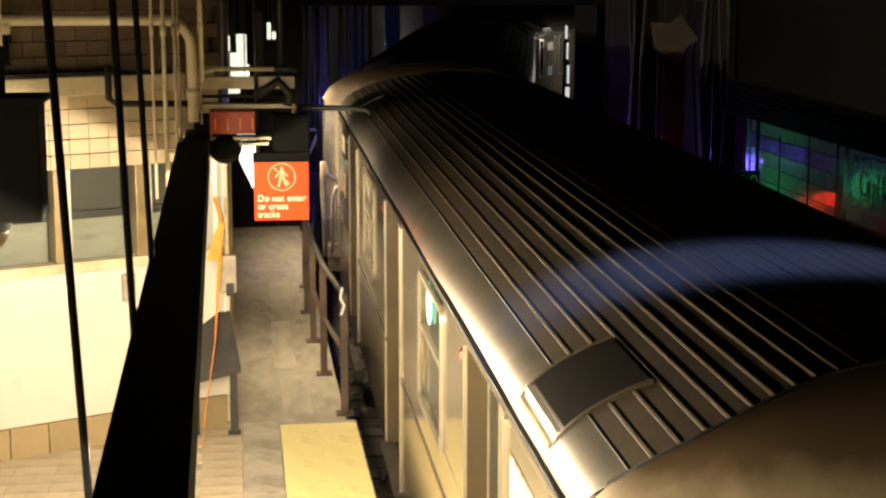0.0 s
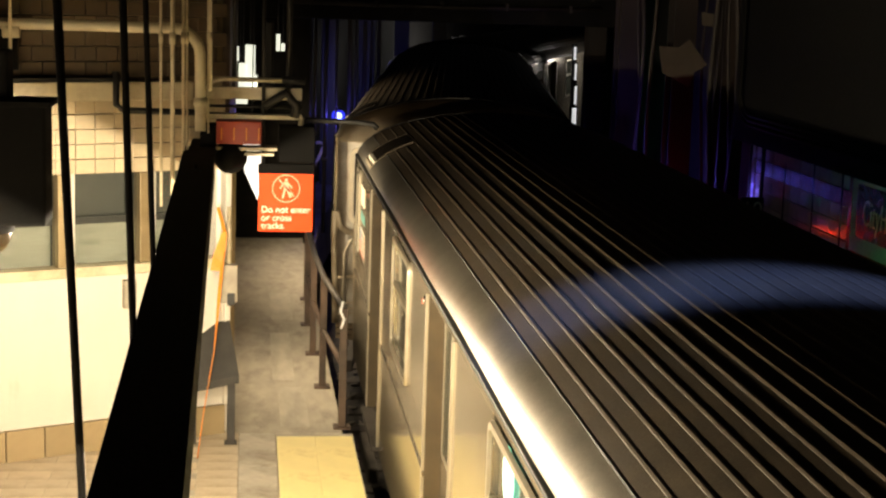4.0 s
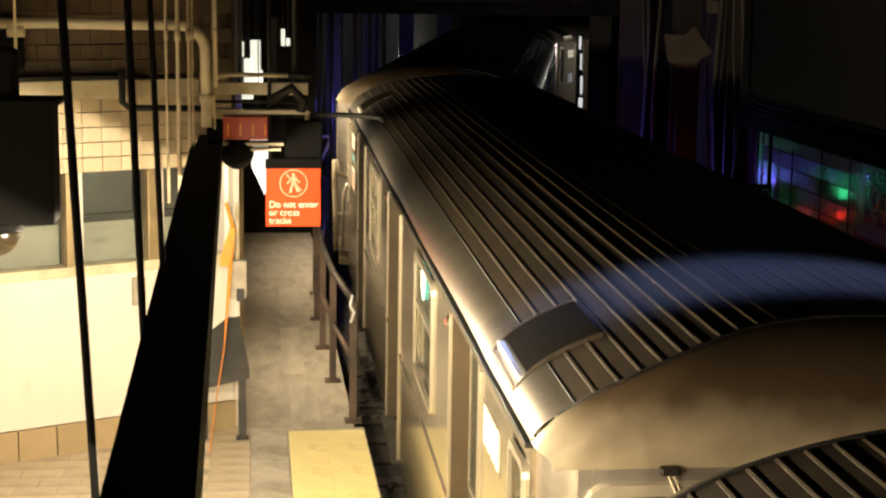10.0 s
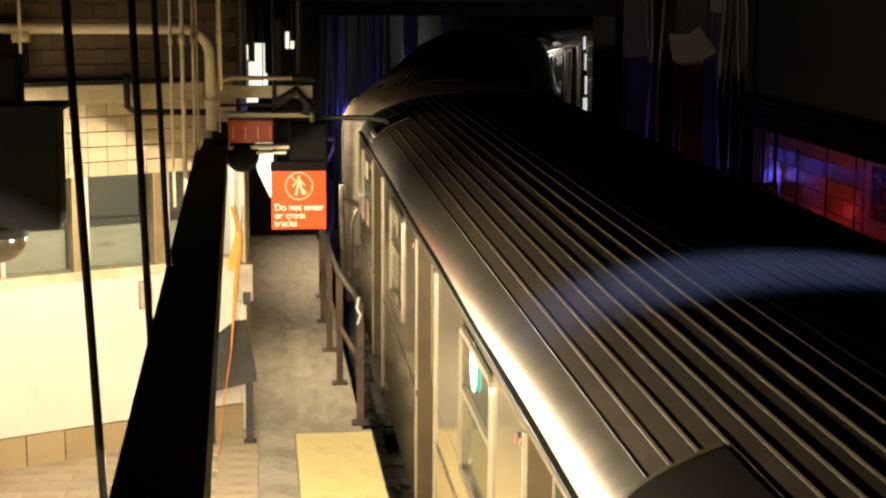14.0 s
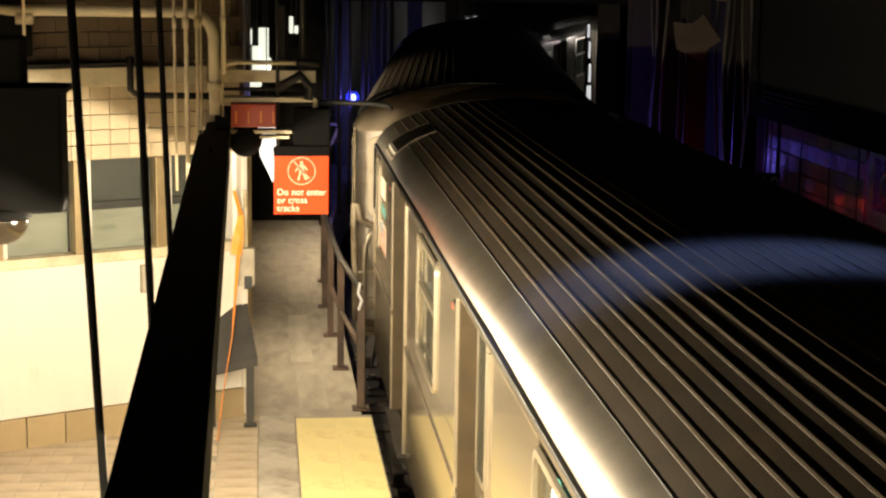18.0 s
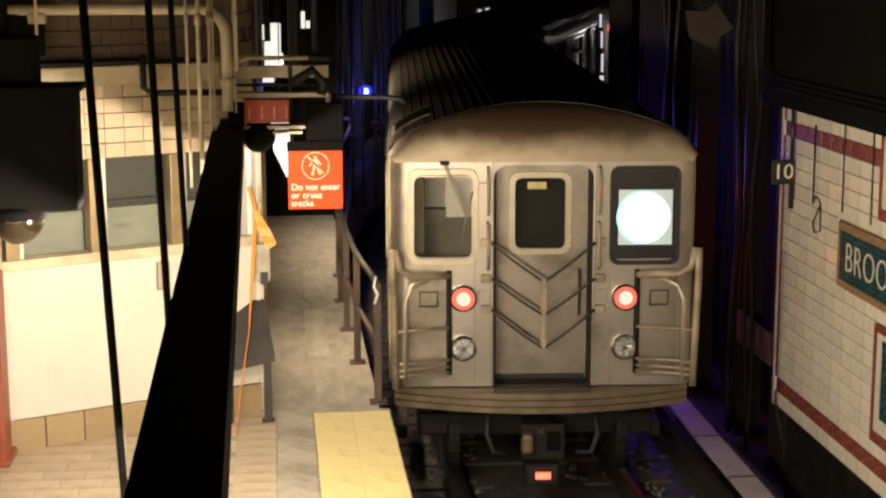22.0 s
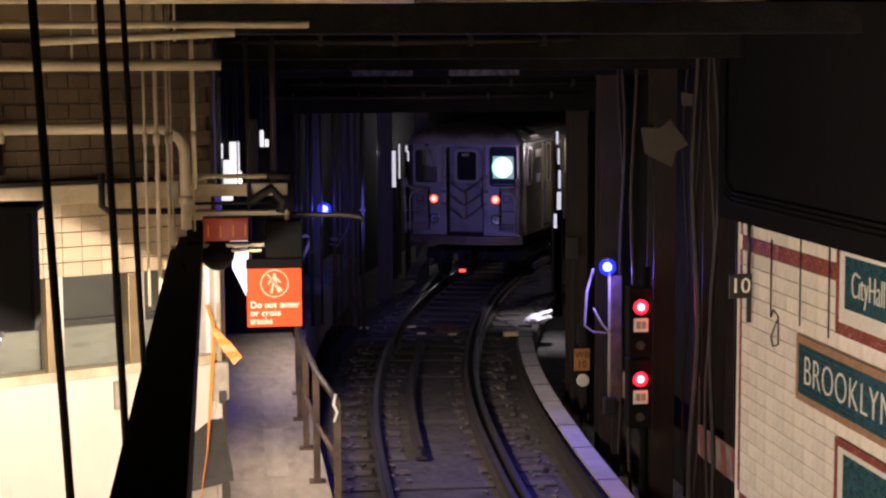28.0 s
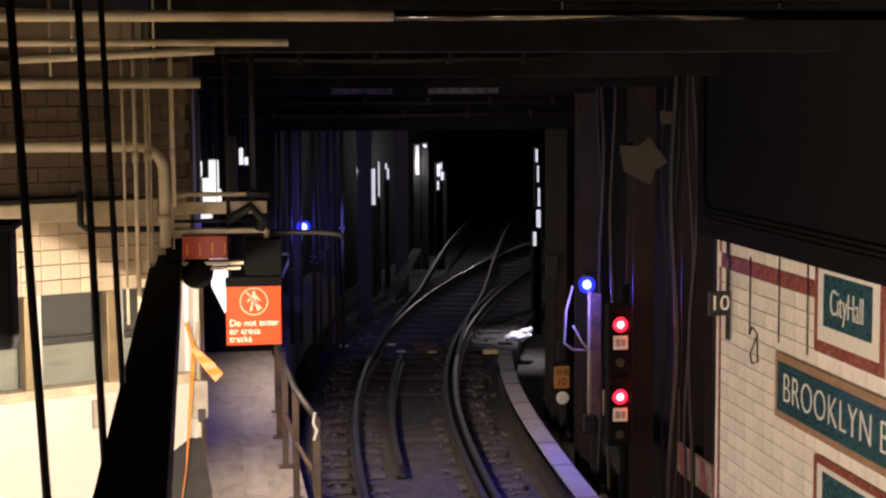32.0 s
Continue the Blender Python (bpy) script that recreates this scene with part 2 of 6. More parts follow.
DARKWOOD = mat("dark_grey_board", (0.035, 0.032, 0.028), 0.6, 0, 0.25, 6, 0.15)
BRASS = mat("dull_brass_frame", (0.33, 0.25, 0.14), 0.4, 0.5, 0.15)
BOOTHGLASS = glass("booth_glass", (0.10, 0.11, 0.10), 0.06, 0.16)
PAPER = mat("papers_behind_glass", (0.42, 0.445, 0.36), 0.4, 0, 0.12, 9, 0.5, 26, (0.27, 0.29, 0.23), 0.16, 11, stretch=(0.5, 1, 1.8))
BLIND = mat("grey_blind", (0.085, 0.088, 0.072), 0.7, 0, 0.15, 6, 0.05)
POSTER = mat("pale_peeling_sheet", (0.080, 0.070, 0.050), 0.8, 0, 0.15, 4, 0.1)
SACK = mat("white_plastic_sack", (0.80, 0.80, 0.82), 0.5, 0, 0.08, 5, 0.1)
RED_GLOW = glow("red_lens", (1.0, 0.012, 0.02), 5, (0.2, 0.0, 0.0))
RED_CORE = glow("red_lens_core", (1.0, 0.22, 0.24), 9, (0.2, 0.0, 0.0))
TAIL_GLOW = glow("tail_lens", (1.0, 0.16, 0.10), 1.2, (0.25, 0.03, 0.02))
TAIL_CORE = glow("tail_lens_core", (1.0, 0.42, 0.30), 2.2, (0.25, 0.03, 0.02))
BLUE_GLOW = glow("blue_lens", (0.16, 0.22, 1.0), 9, (0.02, 0.02, 0.3))
# see-through shell that glows to draw the halo round each blue bulb
BLUE_HALO = glass("blue_halo_shell", (0.02, 0.03, 0.5), 0.1, 0.22)
BLUE_HALO.node_tree.nodes["Principled BSDF"].inputs["Emission Color"].default_value = (0.03, 0.05, 1, 1)
BLUE_HALO.node_tree.nodes["Principled BSDF"].inputs["Emission Strength"].default_value = 2.2
GLOSSPIPE = mat("polished_dark_pipe", (0.10, 0.095, 0.09), 0.14, 1.0, 0.2, 5, 0.05, 60)
# glow in place of lamplight on white column faces
LIT_FACE_GLOW = glow("lit_white_face_glow", (0.90, 0.95, 0.80), 1.05)
WHITE_PANEL = glow("white_glow_panel", (1.0, 0.97, 0.88), 1.6)
FAR_GLOW = glow("distant_lamps_and_reflections", (0.93, 0.96, 1.0), 0.7)
WARM_TUBE = glow("warm_tube", (1.0, 0.86, 0.6), 7)
ROUTE_WHITE = glow("white_route_display", (0.80, 1.0, 0.94), 1.6)
ROUTE_GREEN = glow("green_route_rim", (0.12, 0.9, 0.62), 1.6)
LED_RED = glow("red_led_disc", (1.0, 0.03, 0.02), 6)
LED_GREEN = glow("green_led_disc", (0.03, 0.9, 0.35), 6)
AMBER = glow("red_lamp_at_coupler", (1.0, 0.07, 0.02), 2.5)
WALKCONC = mat("trodden_walkway_concrete", (0.37, 0.33, 0.265), 0.75, 0, 0.14, 9, 0.2, 60, (0.22, 0.19, 0.15), 0.24, 5.0, stretch=(1, 0.35, 1))
PATCH = mat("slightly_paler_concrete", (0.42, 0.38, 0.31), 0.75, 0, 0.14, 9, 0.2, 60, (0.27, 0.24, 0.19), 0.3, 3.0, stretch=(1, 0.25, 1))
GATE = mat("tan_painted_gate", (0.40, 0.33, 0.235), 0.5, 0.3, 0.15, 6, 0.08, 60, (0.16, 0.11, 0.07), 0.3, 4)
LAMPGLASS = mat("fluted_lamp_glass", (0.80, 0.80, 0.78), 0.18, 0.9, 0.3, 30, 0.8, 45)
FIRERED = mat("deep_red_enamel", (0.42, 0.05, 0.022), 0.4, 0, 0.15, 5, 0.05)
VENT = mat("dark_vent_plate", (0.0040, 0.0024, 0.0011), 0.85, 0, 0.3, 8, 0.1, 60, spec=0.04)
ENDGLASS = glass("cab_glass", (0.05, 0.055, 0.045), 0.05, 0.16)
RIM = mat("bright_worn_window_rim", (0.55, 0.485, 0.37), 0.35, 0.5, 0.12, 8, 0.04, 80)
# end steel with the shade of door recess and gates in its colour
STORM = mat("shade_darkened_end_steel", (0.34, 0.30, 0.25), 0.42, 0.7, 0.14, 3, 0.06, 120, (0.14, 0.115, 0.08), 0.3, 1.6)
CABWALL = mat("olive_cab_panel", (0.26, 0.24, 0.17), 0.6, 0, 0.2, 3)
ANTI = mat("tan_worn_buffer_steel", (0.22, 0.17, 0.11), 0.5, 0.4, 0.2, 5, 0.1, 60, (0.12, 0.09, 0.06), 0.3, 3)
PITCH = mat("matt_black_casing_and_shade", (0.0030, 0.0027, 0.0025), 0.85, 0, 0.2, 5, 0.05, 40, spec=0.15)
LENS = mat("chrome_lamp", (0.75, 0.75, 0.72), 0.15, 1.0, 0.05)


# ---------------------------------------------------------------- shape helpers
def B(bm, x0, x1, y0, y1, z0, z1, bevel=0.0):
    v = [bm.verts.new((x, y, z)) for x in (x0, x1) for y in (y0, y1) for z in (z0, z1)]
    fs = [bm.faces.new([v[i] for i in q]) for q in ((0, 1, 3, 2), (4, 6, 7, 5), (0, 4, 5, 1), (2, 3, 7, 6), (0, 2, 6, 4), (1, 5, 7, 3))]
    if bevel:
        es = list({e for f in fs for e in f.edges})
        bmesh.ops.bevel(bm, geom=es, offset=bevel, segments=2, affect="EDGES", profile=0.5)
    return bm


def box(x0, x1, y0, y1, z0, z1, bevel=0.0):
    return B(bmesh.new(), min(x0, x1), max(x0, x1), min(y0, y1), max(y0, y1), min(z0, z1), max(z0, z1), bevel)


def tube(pts, r, seg=8, bm=None, caps=True):
    bm = bm or bmesh.new()
    pts = [Vector(p) for p in pts]
    rings = []
    side = None
    for i, p in enumerate(pts):
        d = (pts[min(i + 1, len(pts) - 1)] - pts[max(i - 1, 0)]).normalized()
        if side is None:
            side = d.orthogonal().normalized()
        side = (side - d * side.dot(d)).normalized()
        up = d.cross(side)
        rings.append([bm.verts.new(p + (side * math.cos(a) + up * math.sin(a)) * r) for a in [2 * math.pi * k / seg for k in range(seg)]])
    for a, b in zip(rings, rings[1:]):
        for k in range(seg):
            f = bm.faces.new((a[k], a[(k + 1) % seg], b[(k + 1) % seg], b[k]))
            f.smooth = True
    if caps:
        bm.faces.new(rings[0][::-1])
        bm.faces.new(rings[-1])
    return bm


def sweep(points, profile, closed=True):
    """A profile of (across, up) pairs drawn along points (x, y, z) that lie level."""
    bm = bmesh.new()
    rings = []
    for i, p in enumerate(points):
        a, b = Vector(points[max(i - 1, 0)]), Vector(points[min(i + 1, len(points) - 1)])
        d = (b - a).normalized()
        s = Vector((d.y, -d.x, 0)).normalized()
        rings.append([bm.verts.new(Vector(p) + s * u + Vector((0, 0, v))) for u, v in profile])
    n = len(profile)
    for a, b in zip(rings, rings[1:]):
        for k in range(n if closed else n - 1):
            bm.faces.new((a[k], a[(k + 1) % n], b[(k + 1) % n], b[k]))
    if closed:
        bm.faces.new(rings[0][::-1])
        bm.faces.new(rings[-1])
    return bm


def disc(r, depth, seg=20, bm=None, centre=(0, 0, 0), axis="y"):
    bm = bm or bmesh.new()
    cx, cy, cz = centre
    rings = []
    for s, rr in ((0, r), (0.75, r), (1, r * 0.88)):
        ring = []
        for k in range(seg):
            a = 2 * math.pi * k / seg
            u, v, w = rr * math.cos(a), rr * math.sin(a), s * depth
            ring.append(bm.verts.new({"y": (cx + u, cy - w, cz + v), "z": (cx + u, cy + v, cz + w), "x": (cx - w, cy + u, cz + v)}[axis]))
        rings.append(ring)
    for a, b in zip(rings, rings[1:]):
        for k in range(seg):
            bm.faces.new((a[k], a[(k + 1) % seg], b[(k + 1) % seg], b[k]))
    bm.faces.new(rings[-1])
    bm.faces.new(rings[0][::-1])
    return bm


def rrect(w, h, r, seg=4):
    out = []
    for cx, cz, a0 in ((w / 2 - r, h / 2 - r, 0), (-w / 2 + r, h / 2 - r, 90), (-w / 2 + r, -h / 2 + r, 180), (w / 2 - r, -h / 2 + r, 270)):
        for k in range(seg + 1):
            a = radians(a0 + 90 * k / seg)
            out.append((cx + r * math.cos(a), cz + r * math.sin(a)))
    return out


def ring_frame(w, h, r, t, d, place, axis="y"):
    """A rounded rectangular frame of width t and depth d, facing -y (or -x)."""
    bm = bmesh.new()
    o, i = rrect(w, h, r), rrect(w - 2 * t, h - 2 * t, max(0.01, r - t * 0.5))
    px, py, pz = place

    def V(u, v, w_):
        return bm.verts.new((px + u, py - w_, pz + v) if axis == "y" else (px - w_, py + u, pz + v))
    ro, rf, ri, rb = [V(u, v, 0) for u, v in o], [V(u * 0.99, v * 0.99, d) for u, v in o], [V(u, v, d) for u, v in i], [V(u, v, 0) for u, v in i]
    n = len(ro)
    for a, b in ((ro, rf), (rf, ri), (ri, rb)):
        for k in range(n):
            bm.faces.new((a[k], a[(k + 1) % n], b[(k + 1) % n], b[k]))
    return bm


def pane(w, h, r, d, place, axis="y"):
    bm = bmesh.new()
    px, py, pz = place
    a = [bm.verts.new((px + u, py, pz + v) if axis == "y" else (px, py + u, pz + v)) for u, v in rrect(w, h, r)]
    b = [bm.verts.new((px + u, py - d, pz + v) if axis == "y" else (px - d, py + u, pz + v)) for u, v in rrect(w, h, r)]
    n = len(a)
    for k in range(n):
        bm.faces.new((a[k], a[(k + 1) % n], b[(k + 1) % n], b[k]))
    bm.faces.new(b)
    bm.faces.new(a[::-1])
    return bm


def mesh_of(name, bm, material, smooth=False):
    bmesh.ops.recalc_face_normals(bm, faces=bm.faces)
    me = bpy.data.meshes.new(name)
    if smooth:
        for f in bm.faces:
            f.smooth = True
    bm.to_mesh(me)
    bm.free()
    me.materials.append(material)
    return me


def part(name, bm, material, parent=None, label="", smooth=False):
    ob = new(name, mesh_of(name, bm, material, smooth))
    ob.parent = parent
    return tagged(ob, label)


def piece(name, me, parent, m):
    ob = new(name, me)
    ob.parent = parent
    ob.matrix_local = m
    return ob


def thing(name, label, category, group="", kind="", m=None):
    ob = new(name)
    ob.empty_display_size = 0.1
    if m is not None:
        ob.matrix_world = m
    return tagged(ob, label, category, group, kind)


def solid(name, bm, material, label, category="", group="", kind="", m=None, smooth=False):
    ob = part(name, bm, material, None, label, smooth)
    if m is not None:
        ob.matrix_world = m
    return tagged(ob, "", category, group, kind)


def words(text, size, material, parent, m, name="lettering", depth=0.004, space=1.0, stretch=1.0, align="CENTER", thin=0.0):
    cu = bpy.data.curves.new(name, "FONT")
    cu.body, cu.size, cu.extrude, cu.align_x, cu.align_y, cu.space_character = text, size, depth, align, "CENTER", space
    cu.offset = -thin
    tmp = bpy.data.objects.new(name, cu)
    scene.collection.objects.link(tmp)
    me = bpy.data.meshes.new_from_object(tmp.evaluated_get(bpy.context.evaluated_depsgraph_get()))
    bpy.data.objects.remove(tmp)
    vs = [v.co.copy() for v in me.vertices]
    fs = [tuple(p.vertices) for p in me.polygons]
    bpy.data.meshes.remove(me)
    # one mesh for each letter
    root = list(range(len(vs)))

    def top(i):
        while root[i] != i:
            root[i] = root[root[i]]
            i = root[i]
        return i
    for f in fs:
        for i in f[1:]:
            root[top(i)] = top(f[0])
    spans = {}
    for i, v in enumerate(vs):
        a, b, ids = spans.get(top(i), (1e9, -1e9, []))
        ids.append(i)
        spans[top(i)] = (min(a, v.x), max(b, v.x), ids)
    letters = []
    for a, b, ids in sorted(spans.values(), key=lambda q: q[0]):
        if letters and a < letters[-1][1] - 0.004 * size:
            letters[-1][1] = max(letters[-1][1], b)
            letters[-1][2] += ids
        else:
            letters.append([a, b, list(ids)])
    for a, b, ids in letters:
        number = {i: k for k, i in enumerate(ids)}
        me = bpy.data.meshes.new("letter")
        me.from_pydata([vs[i] for i in ids], [], [[number[i] for i in f] for f in fs if f[0] in number])
        me.materials.append(material)
        ob = new("letter", me)
        ob.parent = parent
        ob.matrix_local = m @ Matrix.Diagonal((stretch, 1, 1, 1))


_TY = np.arange(-80, 140, 0.1)
_SLOPE = np.interp(_TY, [-80, 11, 14, 17, 20, 23, 26, 29, 32, 36, 40, 46, 58, 140],
                   [0.0025, 0.0024, 0.0054, 0.025, 0.06, 0.1114, 0.1765, 0.2359, 0.2992, 0.3891, 0.4845, 0.5964, 0.644, 0.5669])
_TX = np.cumsum(_SLOPE) * 0.1
_TX = _TX - np.interp(11, _TY, _TX) + 2.359


def track_x(y):
    """The centre line of the track: straight along the platform, then bending."""
    return float(np.interp(y, _TY, _TX))


def track_z(y):
    """The track climbs a little in the curve."""
    return float(np.interp(y, (-80, 9.5, 13, 16.4, 19.5, 24, 28, 32, 36, 40, 45, 60, 140), (0, 0.01, 0.06, 0.10, 0.145, 0.165, 0.22, 0.29, 0.37, 0.48, 0.56, 0.6, 0.6)))


def track_line(off, y0, y1, z, step=0.75):
    out = []
    n = max(2, int((y1 - y0) / step))
    for k in range(n + 1):
        y = y0 + (y1 - y0) * k / n
        s = (track_x(y + 0.1) - track_x(y - 0.1)) / 0.2
        q = 1 / math.hypot(1, s)
        out.append((track_x(y) + off * q, y - off * s * q, z + track_z(y)))
    return out


# ---------------------------------------------------------------- ground, platform, tunnel
PLAT = 1.10
solid("ground", box(-30, 60, -40, 140, -0.62, -0.40), BALLAST, "dark sooty trackbed concrete under the rails", "ground", kind="structure")
solid("trackbed", sweep(track_line(0, -30, 75, 0, 1.5), [(-1.5, -0.40), (1.75, -0.40), (1.75, -0.20), (-1.5, -0.20)]), BALLAST, "sooty trackbed between platform and third rail", "trackbed", kind="structure")

platform = thing("platform", "subway platform with yellow edge and beige tiles", "platform", kind="structure")
part("slab", box(-9, 0.80, -30, 12.46, -0.4, PLAT - 0.02), CONCRETE, platform)
part("slab", box(0.80, 0.88, -30, 12.46, 0.75, PLAT - 0.012), PALECONC, platform, "pale concrete nosing")
edge = part("yellow_edge", box(0.26, 0.872, -30, 2.0, PLAT - 0.02, PLAT), YELLOW, platform, "worn yellow warning strip")
mp = mesh_of("edge_panel", box(-0.151, 0.151, -0.3045, 0.3045, -0.02, 0, 0.0015), YELLOW)
for k in range(17):
    for x in (0.414, 0.718):
        piece("edge_panel", mp, platform, pose(x, 2.31 + 0.61 * k - 0.02, PLAT))
ms = mesh_of("concrete_flag", box(-0.142, 0.142, -0.447, 0.447, -0.02, 0, 0.004), PALECONC)
for k in range(12):
    piece("concrete_flag", ms, platform, pose(0.11, 2.46 + 0.9 * k - 0.35, PLAT - 0.003))
mt = mesh_of("floor_tile", box(-0.1487, 0.1487, -0.0987, 0.0987, -0.02, 0, 0.0015), FLOORTILE)
for i in range(8):
    for j in range(21):
        piece("floor_tile", mt, platform, pose(-0.19 - 0.3 * i - (0.15 if j % 2 and i else 0), 12.36 - 0.2 * j, PLAT + 0.0004 * ((i * 7 + j * 3) % 3)))
part("floor_field", box(-9, -2.44, -30, 12.46, PLAT - 0.02, PLAT - 0.004), FLOORTILE, platform)
part("floor_field", box(-2.44, -0.04, -30, 8.25, PLAT - 0.02, PLAT - 0.004), FLOORTILE, platform)

walkway = thing("walkway", "grey concrete walkway past the platform end", "walkway", kind="structure")
part("slab", box(-0.15, 0.80, 12.465, 24.5, 0.2, PLAT - 0.005), WALKCONC, walkway)
for k, (x, y, w, d) in enumerate(((0.42, 13.3, 0.24, 1.3), (0.36, 15.2, 0.2, 2.0), (0.40, 17.6, 0.24, 1.5))):
    part("worn_patch", box(x - w / 2, x + w / 2, y - d / 2, y + d / 2, PLAT - 0.010, PLAT - 0.0035), PATCH, walkway, "pale worn patch")
part("slab", sweep([(0.75, 19.0, 0), (0.95, 22.0, 0), (1.15, 24.5, 0), (1.6, 28, 0), (2.6, 33, 0)], [(-0.6, 0.2), (0, 0.2), (0, 1.02), (-0.6, 1.02)]), CONCRETE, walkway, "narrow bench wall that follows the curve")

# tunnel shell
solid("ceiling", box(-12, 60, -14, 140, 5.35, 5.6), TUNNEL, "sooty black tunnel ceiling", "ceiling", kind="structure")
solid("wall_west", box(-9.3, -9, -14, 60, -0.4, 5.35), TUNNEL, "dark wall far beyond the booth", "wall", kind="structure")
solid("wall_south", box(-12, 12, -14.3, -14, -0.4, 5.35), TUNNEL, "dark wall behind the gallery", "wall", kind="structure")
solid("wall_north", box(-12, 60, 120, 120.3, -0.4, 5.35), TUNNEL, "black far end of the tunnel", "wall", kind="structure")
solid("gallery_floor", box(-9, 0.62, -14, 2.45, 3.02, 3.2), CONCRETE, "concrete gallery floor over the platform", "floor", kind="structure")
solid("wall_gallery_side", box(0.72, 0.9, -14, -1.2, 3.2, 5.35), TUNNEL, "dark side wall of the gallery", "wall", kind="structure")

# east tiled wall
WX, WY = 4.60, 14.0
wall_e = thing("wall_east", "white tiled trackside wall with red-brown border and mosaic station name", "wall", kind="structure")
part("backing", box(WX + 0.02, WX + 0.4, -14, WY, 0.58, 3.46), GROUT, wall_e)
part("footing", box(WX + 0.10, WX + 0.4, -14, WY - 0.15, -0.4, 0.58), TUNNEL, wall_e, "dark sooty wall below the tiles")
# black colour keeps the overhang in shade above the lamps' cut-off
part("overhang", box(WX - 0.12, WX + 0.5, -14, WY + 0.25, 3.40, 5.35), PITCH, wall_e, "beam above the tiles, coloured black for its shade")
TH, TW = 0.133, 0.235
me_tile = mesh_of("tile", box(0, 0.022, -TW / 2 + 0.003, TW / 2 - 0.003, -TH / 2 + 0.003, TH / 2 - 0.003, 0.003), WHITETILE)
me_red = mesh_of("border_tile", box(-0.002, 0.022, -TW / 2 + 0.003, TW / 2 - 0.003, -TH / 2 + 0.003, TH / 2 - 0.003, 0.003), REDTILE)
me_redv = mesh_of("border_tile", box(-0.002, 0.022, -0.028, 0.028, -TH / 2 + 0.003, TH / 2 - 0.003, 0.002), REDTILE)
rows = 21
signs = ((12.44, 5.9, 2.02, 2.60), (11.62, 10.26, 2.72, 3.46), (11.56, 9.4, 0.95, 1.92))


def clear_of_signs(y, z):
    return not any(y0 > y > y1 and z0 < z < z1 for y0, y1, z0, z1 in signs)


for r in range(rows):
    z = 0.599 + TH * (r + 0.5)
    if r in (1, rows - 2):
        for k in range(26):
            piece("border_tile", me_red, wall_e, pose(WX, 13.76 - TW * k, z))
        continue
    piece("border_tile", me_redv, wall_e, pose(WX, 13.90, z))
    for k in range(18):
        y = 13.75 - TW * k
        if clear_of_signs(y, z):
            piece("tile", me_tile, wall_e, pose(WX, y, z))
part("edge_strip", box(WX - 0.002, WX + 0.03, 13.93, 14.0, 0.585, 3.46, 0.004), WHITETILE, wall_e, "white bullnose edge")
part("tile_field", box(WX + 0.003, WX + 0.021, -14, 9.6, 0.595, 3.45), WHITETILE, wall_e)

for k in range(3):
    o = 0.045 * k
    solid("wall_conduit", tube([(4.46 - o * 0.2, 14.05 - o, 5.3), (4.46 - o * 0.2, 14.05 - o, 3.74 + o), (4.46 - o * 0.2, 13.96 - o, 3.62 + o), (4.46 - o * 0.2, 13.80 - o, 3.57 + o), (4.46 - o * 0.2, 8.0, 3.57 + o)], 0.015, 8), PITCH, "dark conduit bending along the beam over the tiles", "conduit", group="wall conduits")
# mosaic station name
name_sign = thing("mosaic_name_panel", "teal mosaic station name panel reading BROOKLYN BRIDGE", "mosaic sign", m=pose(WX, 12.42, 2.31, 90, 0, -90))
# in this panel x runs along the wall towards the platform, y up, z out of the wall
part("border", box(0, 6.4, -0.27, 0.27, -0.02, 0.012, 0.004), BROWNTILE, name_sign, "tan mosaic border")
part("field", box(0.07, 6.33, -0.205, 0.205, -0.02, 0.016), TEAL, name_sign, "deep teal mosaic")
words("BROOKLYN BRIDGE", 0.345, IVORY, name_sign, pose(0.20, -0.005, 0.018), space=1.06, stretch=0.93, align="LEFT", thin=0.006)
mtess = mesh_of("tessera", box(-0.017, 0.017, -0.017, 0.017, 0, 0.004), TEAL)
for i in range(30):
    for j in range(10):
        piece("tessera", mtess, name_sign, pose(0.10 + 0.04 * i + 0.0, -0.18 + 0.04 * j, 0.0145))


def plaque(y, z, w, h, text):
    p = thing("mosaic_plaque", "teal mosaic plaque with ivory and red borders reading City Hall" if text else "mosaic plaque with red and ivory borders around a dark field", "mosaic sign", m=pose(WX, y, z, 90, 0, -90))
    part("outer_border", box(-w / 2, w / 2, -h / 2, h / 2, -0.02, 0.010, 0.004), REDTILE, p, "red-brown border")
    part("inner_border", box(-w / 2 + 0.085, w / 2 - 0.085, -h / 2 + 0.1, h / 2 - 0.06, -0.02, 0.014), IVORY, p, "ivory border")
    part("field", box(-w / 2 + 0.2, w / 2 - 0.2, -h / 2 + 0.22, h / 2 - 0.1, -0.02, 0.018), TEAL, p)
    if text:
        words(text, 0.29, IVORY, p, pose(0, 0.05, 0.020), stretch=0.66, thin=0.006)
    return p


plaque(10.94, 3.08, 1.30, 0.72, "CityHall")
plaque(10.60, 1.45, 1.90, 0.94, "")

# small hanging board with the car-stop number and a loop of cable
stop = thing("car_stop_board", "small black board with a white 10 hung before the tiles", "sign")
part("board", box(4.375, 4.585, 13.55, 13.58, 2.72, 2.94, 0.006), BLACKSIGN, stop)
part("hanger", tube([(4.56, 13.57, 2.93), (4.56, 13.57, 3.42)], 0.018), BLACKSIGN, stop)
part("tail", box(4.545, 4.585, 13.56, 13.58, 2.50, 2.72), BLACKSIGN, stop)
words("10", 0.19, SIGNWHITE, stop, pose(4.48, 13.548, 2.83, 90, 0, 0))
loop = thing("wall_loop", "thin black loop of wire on the tiles", "wire")
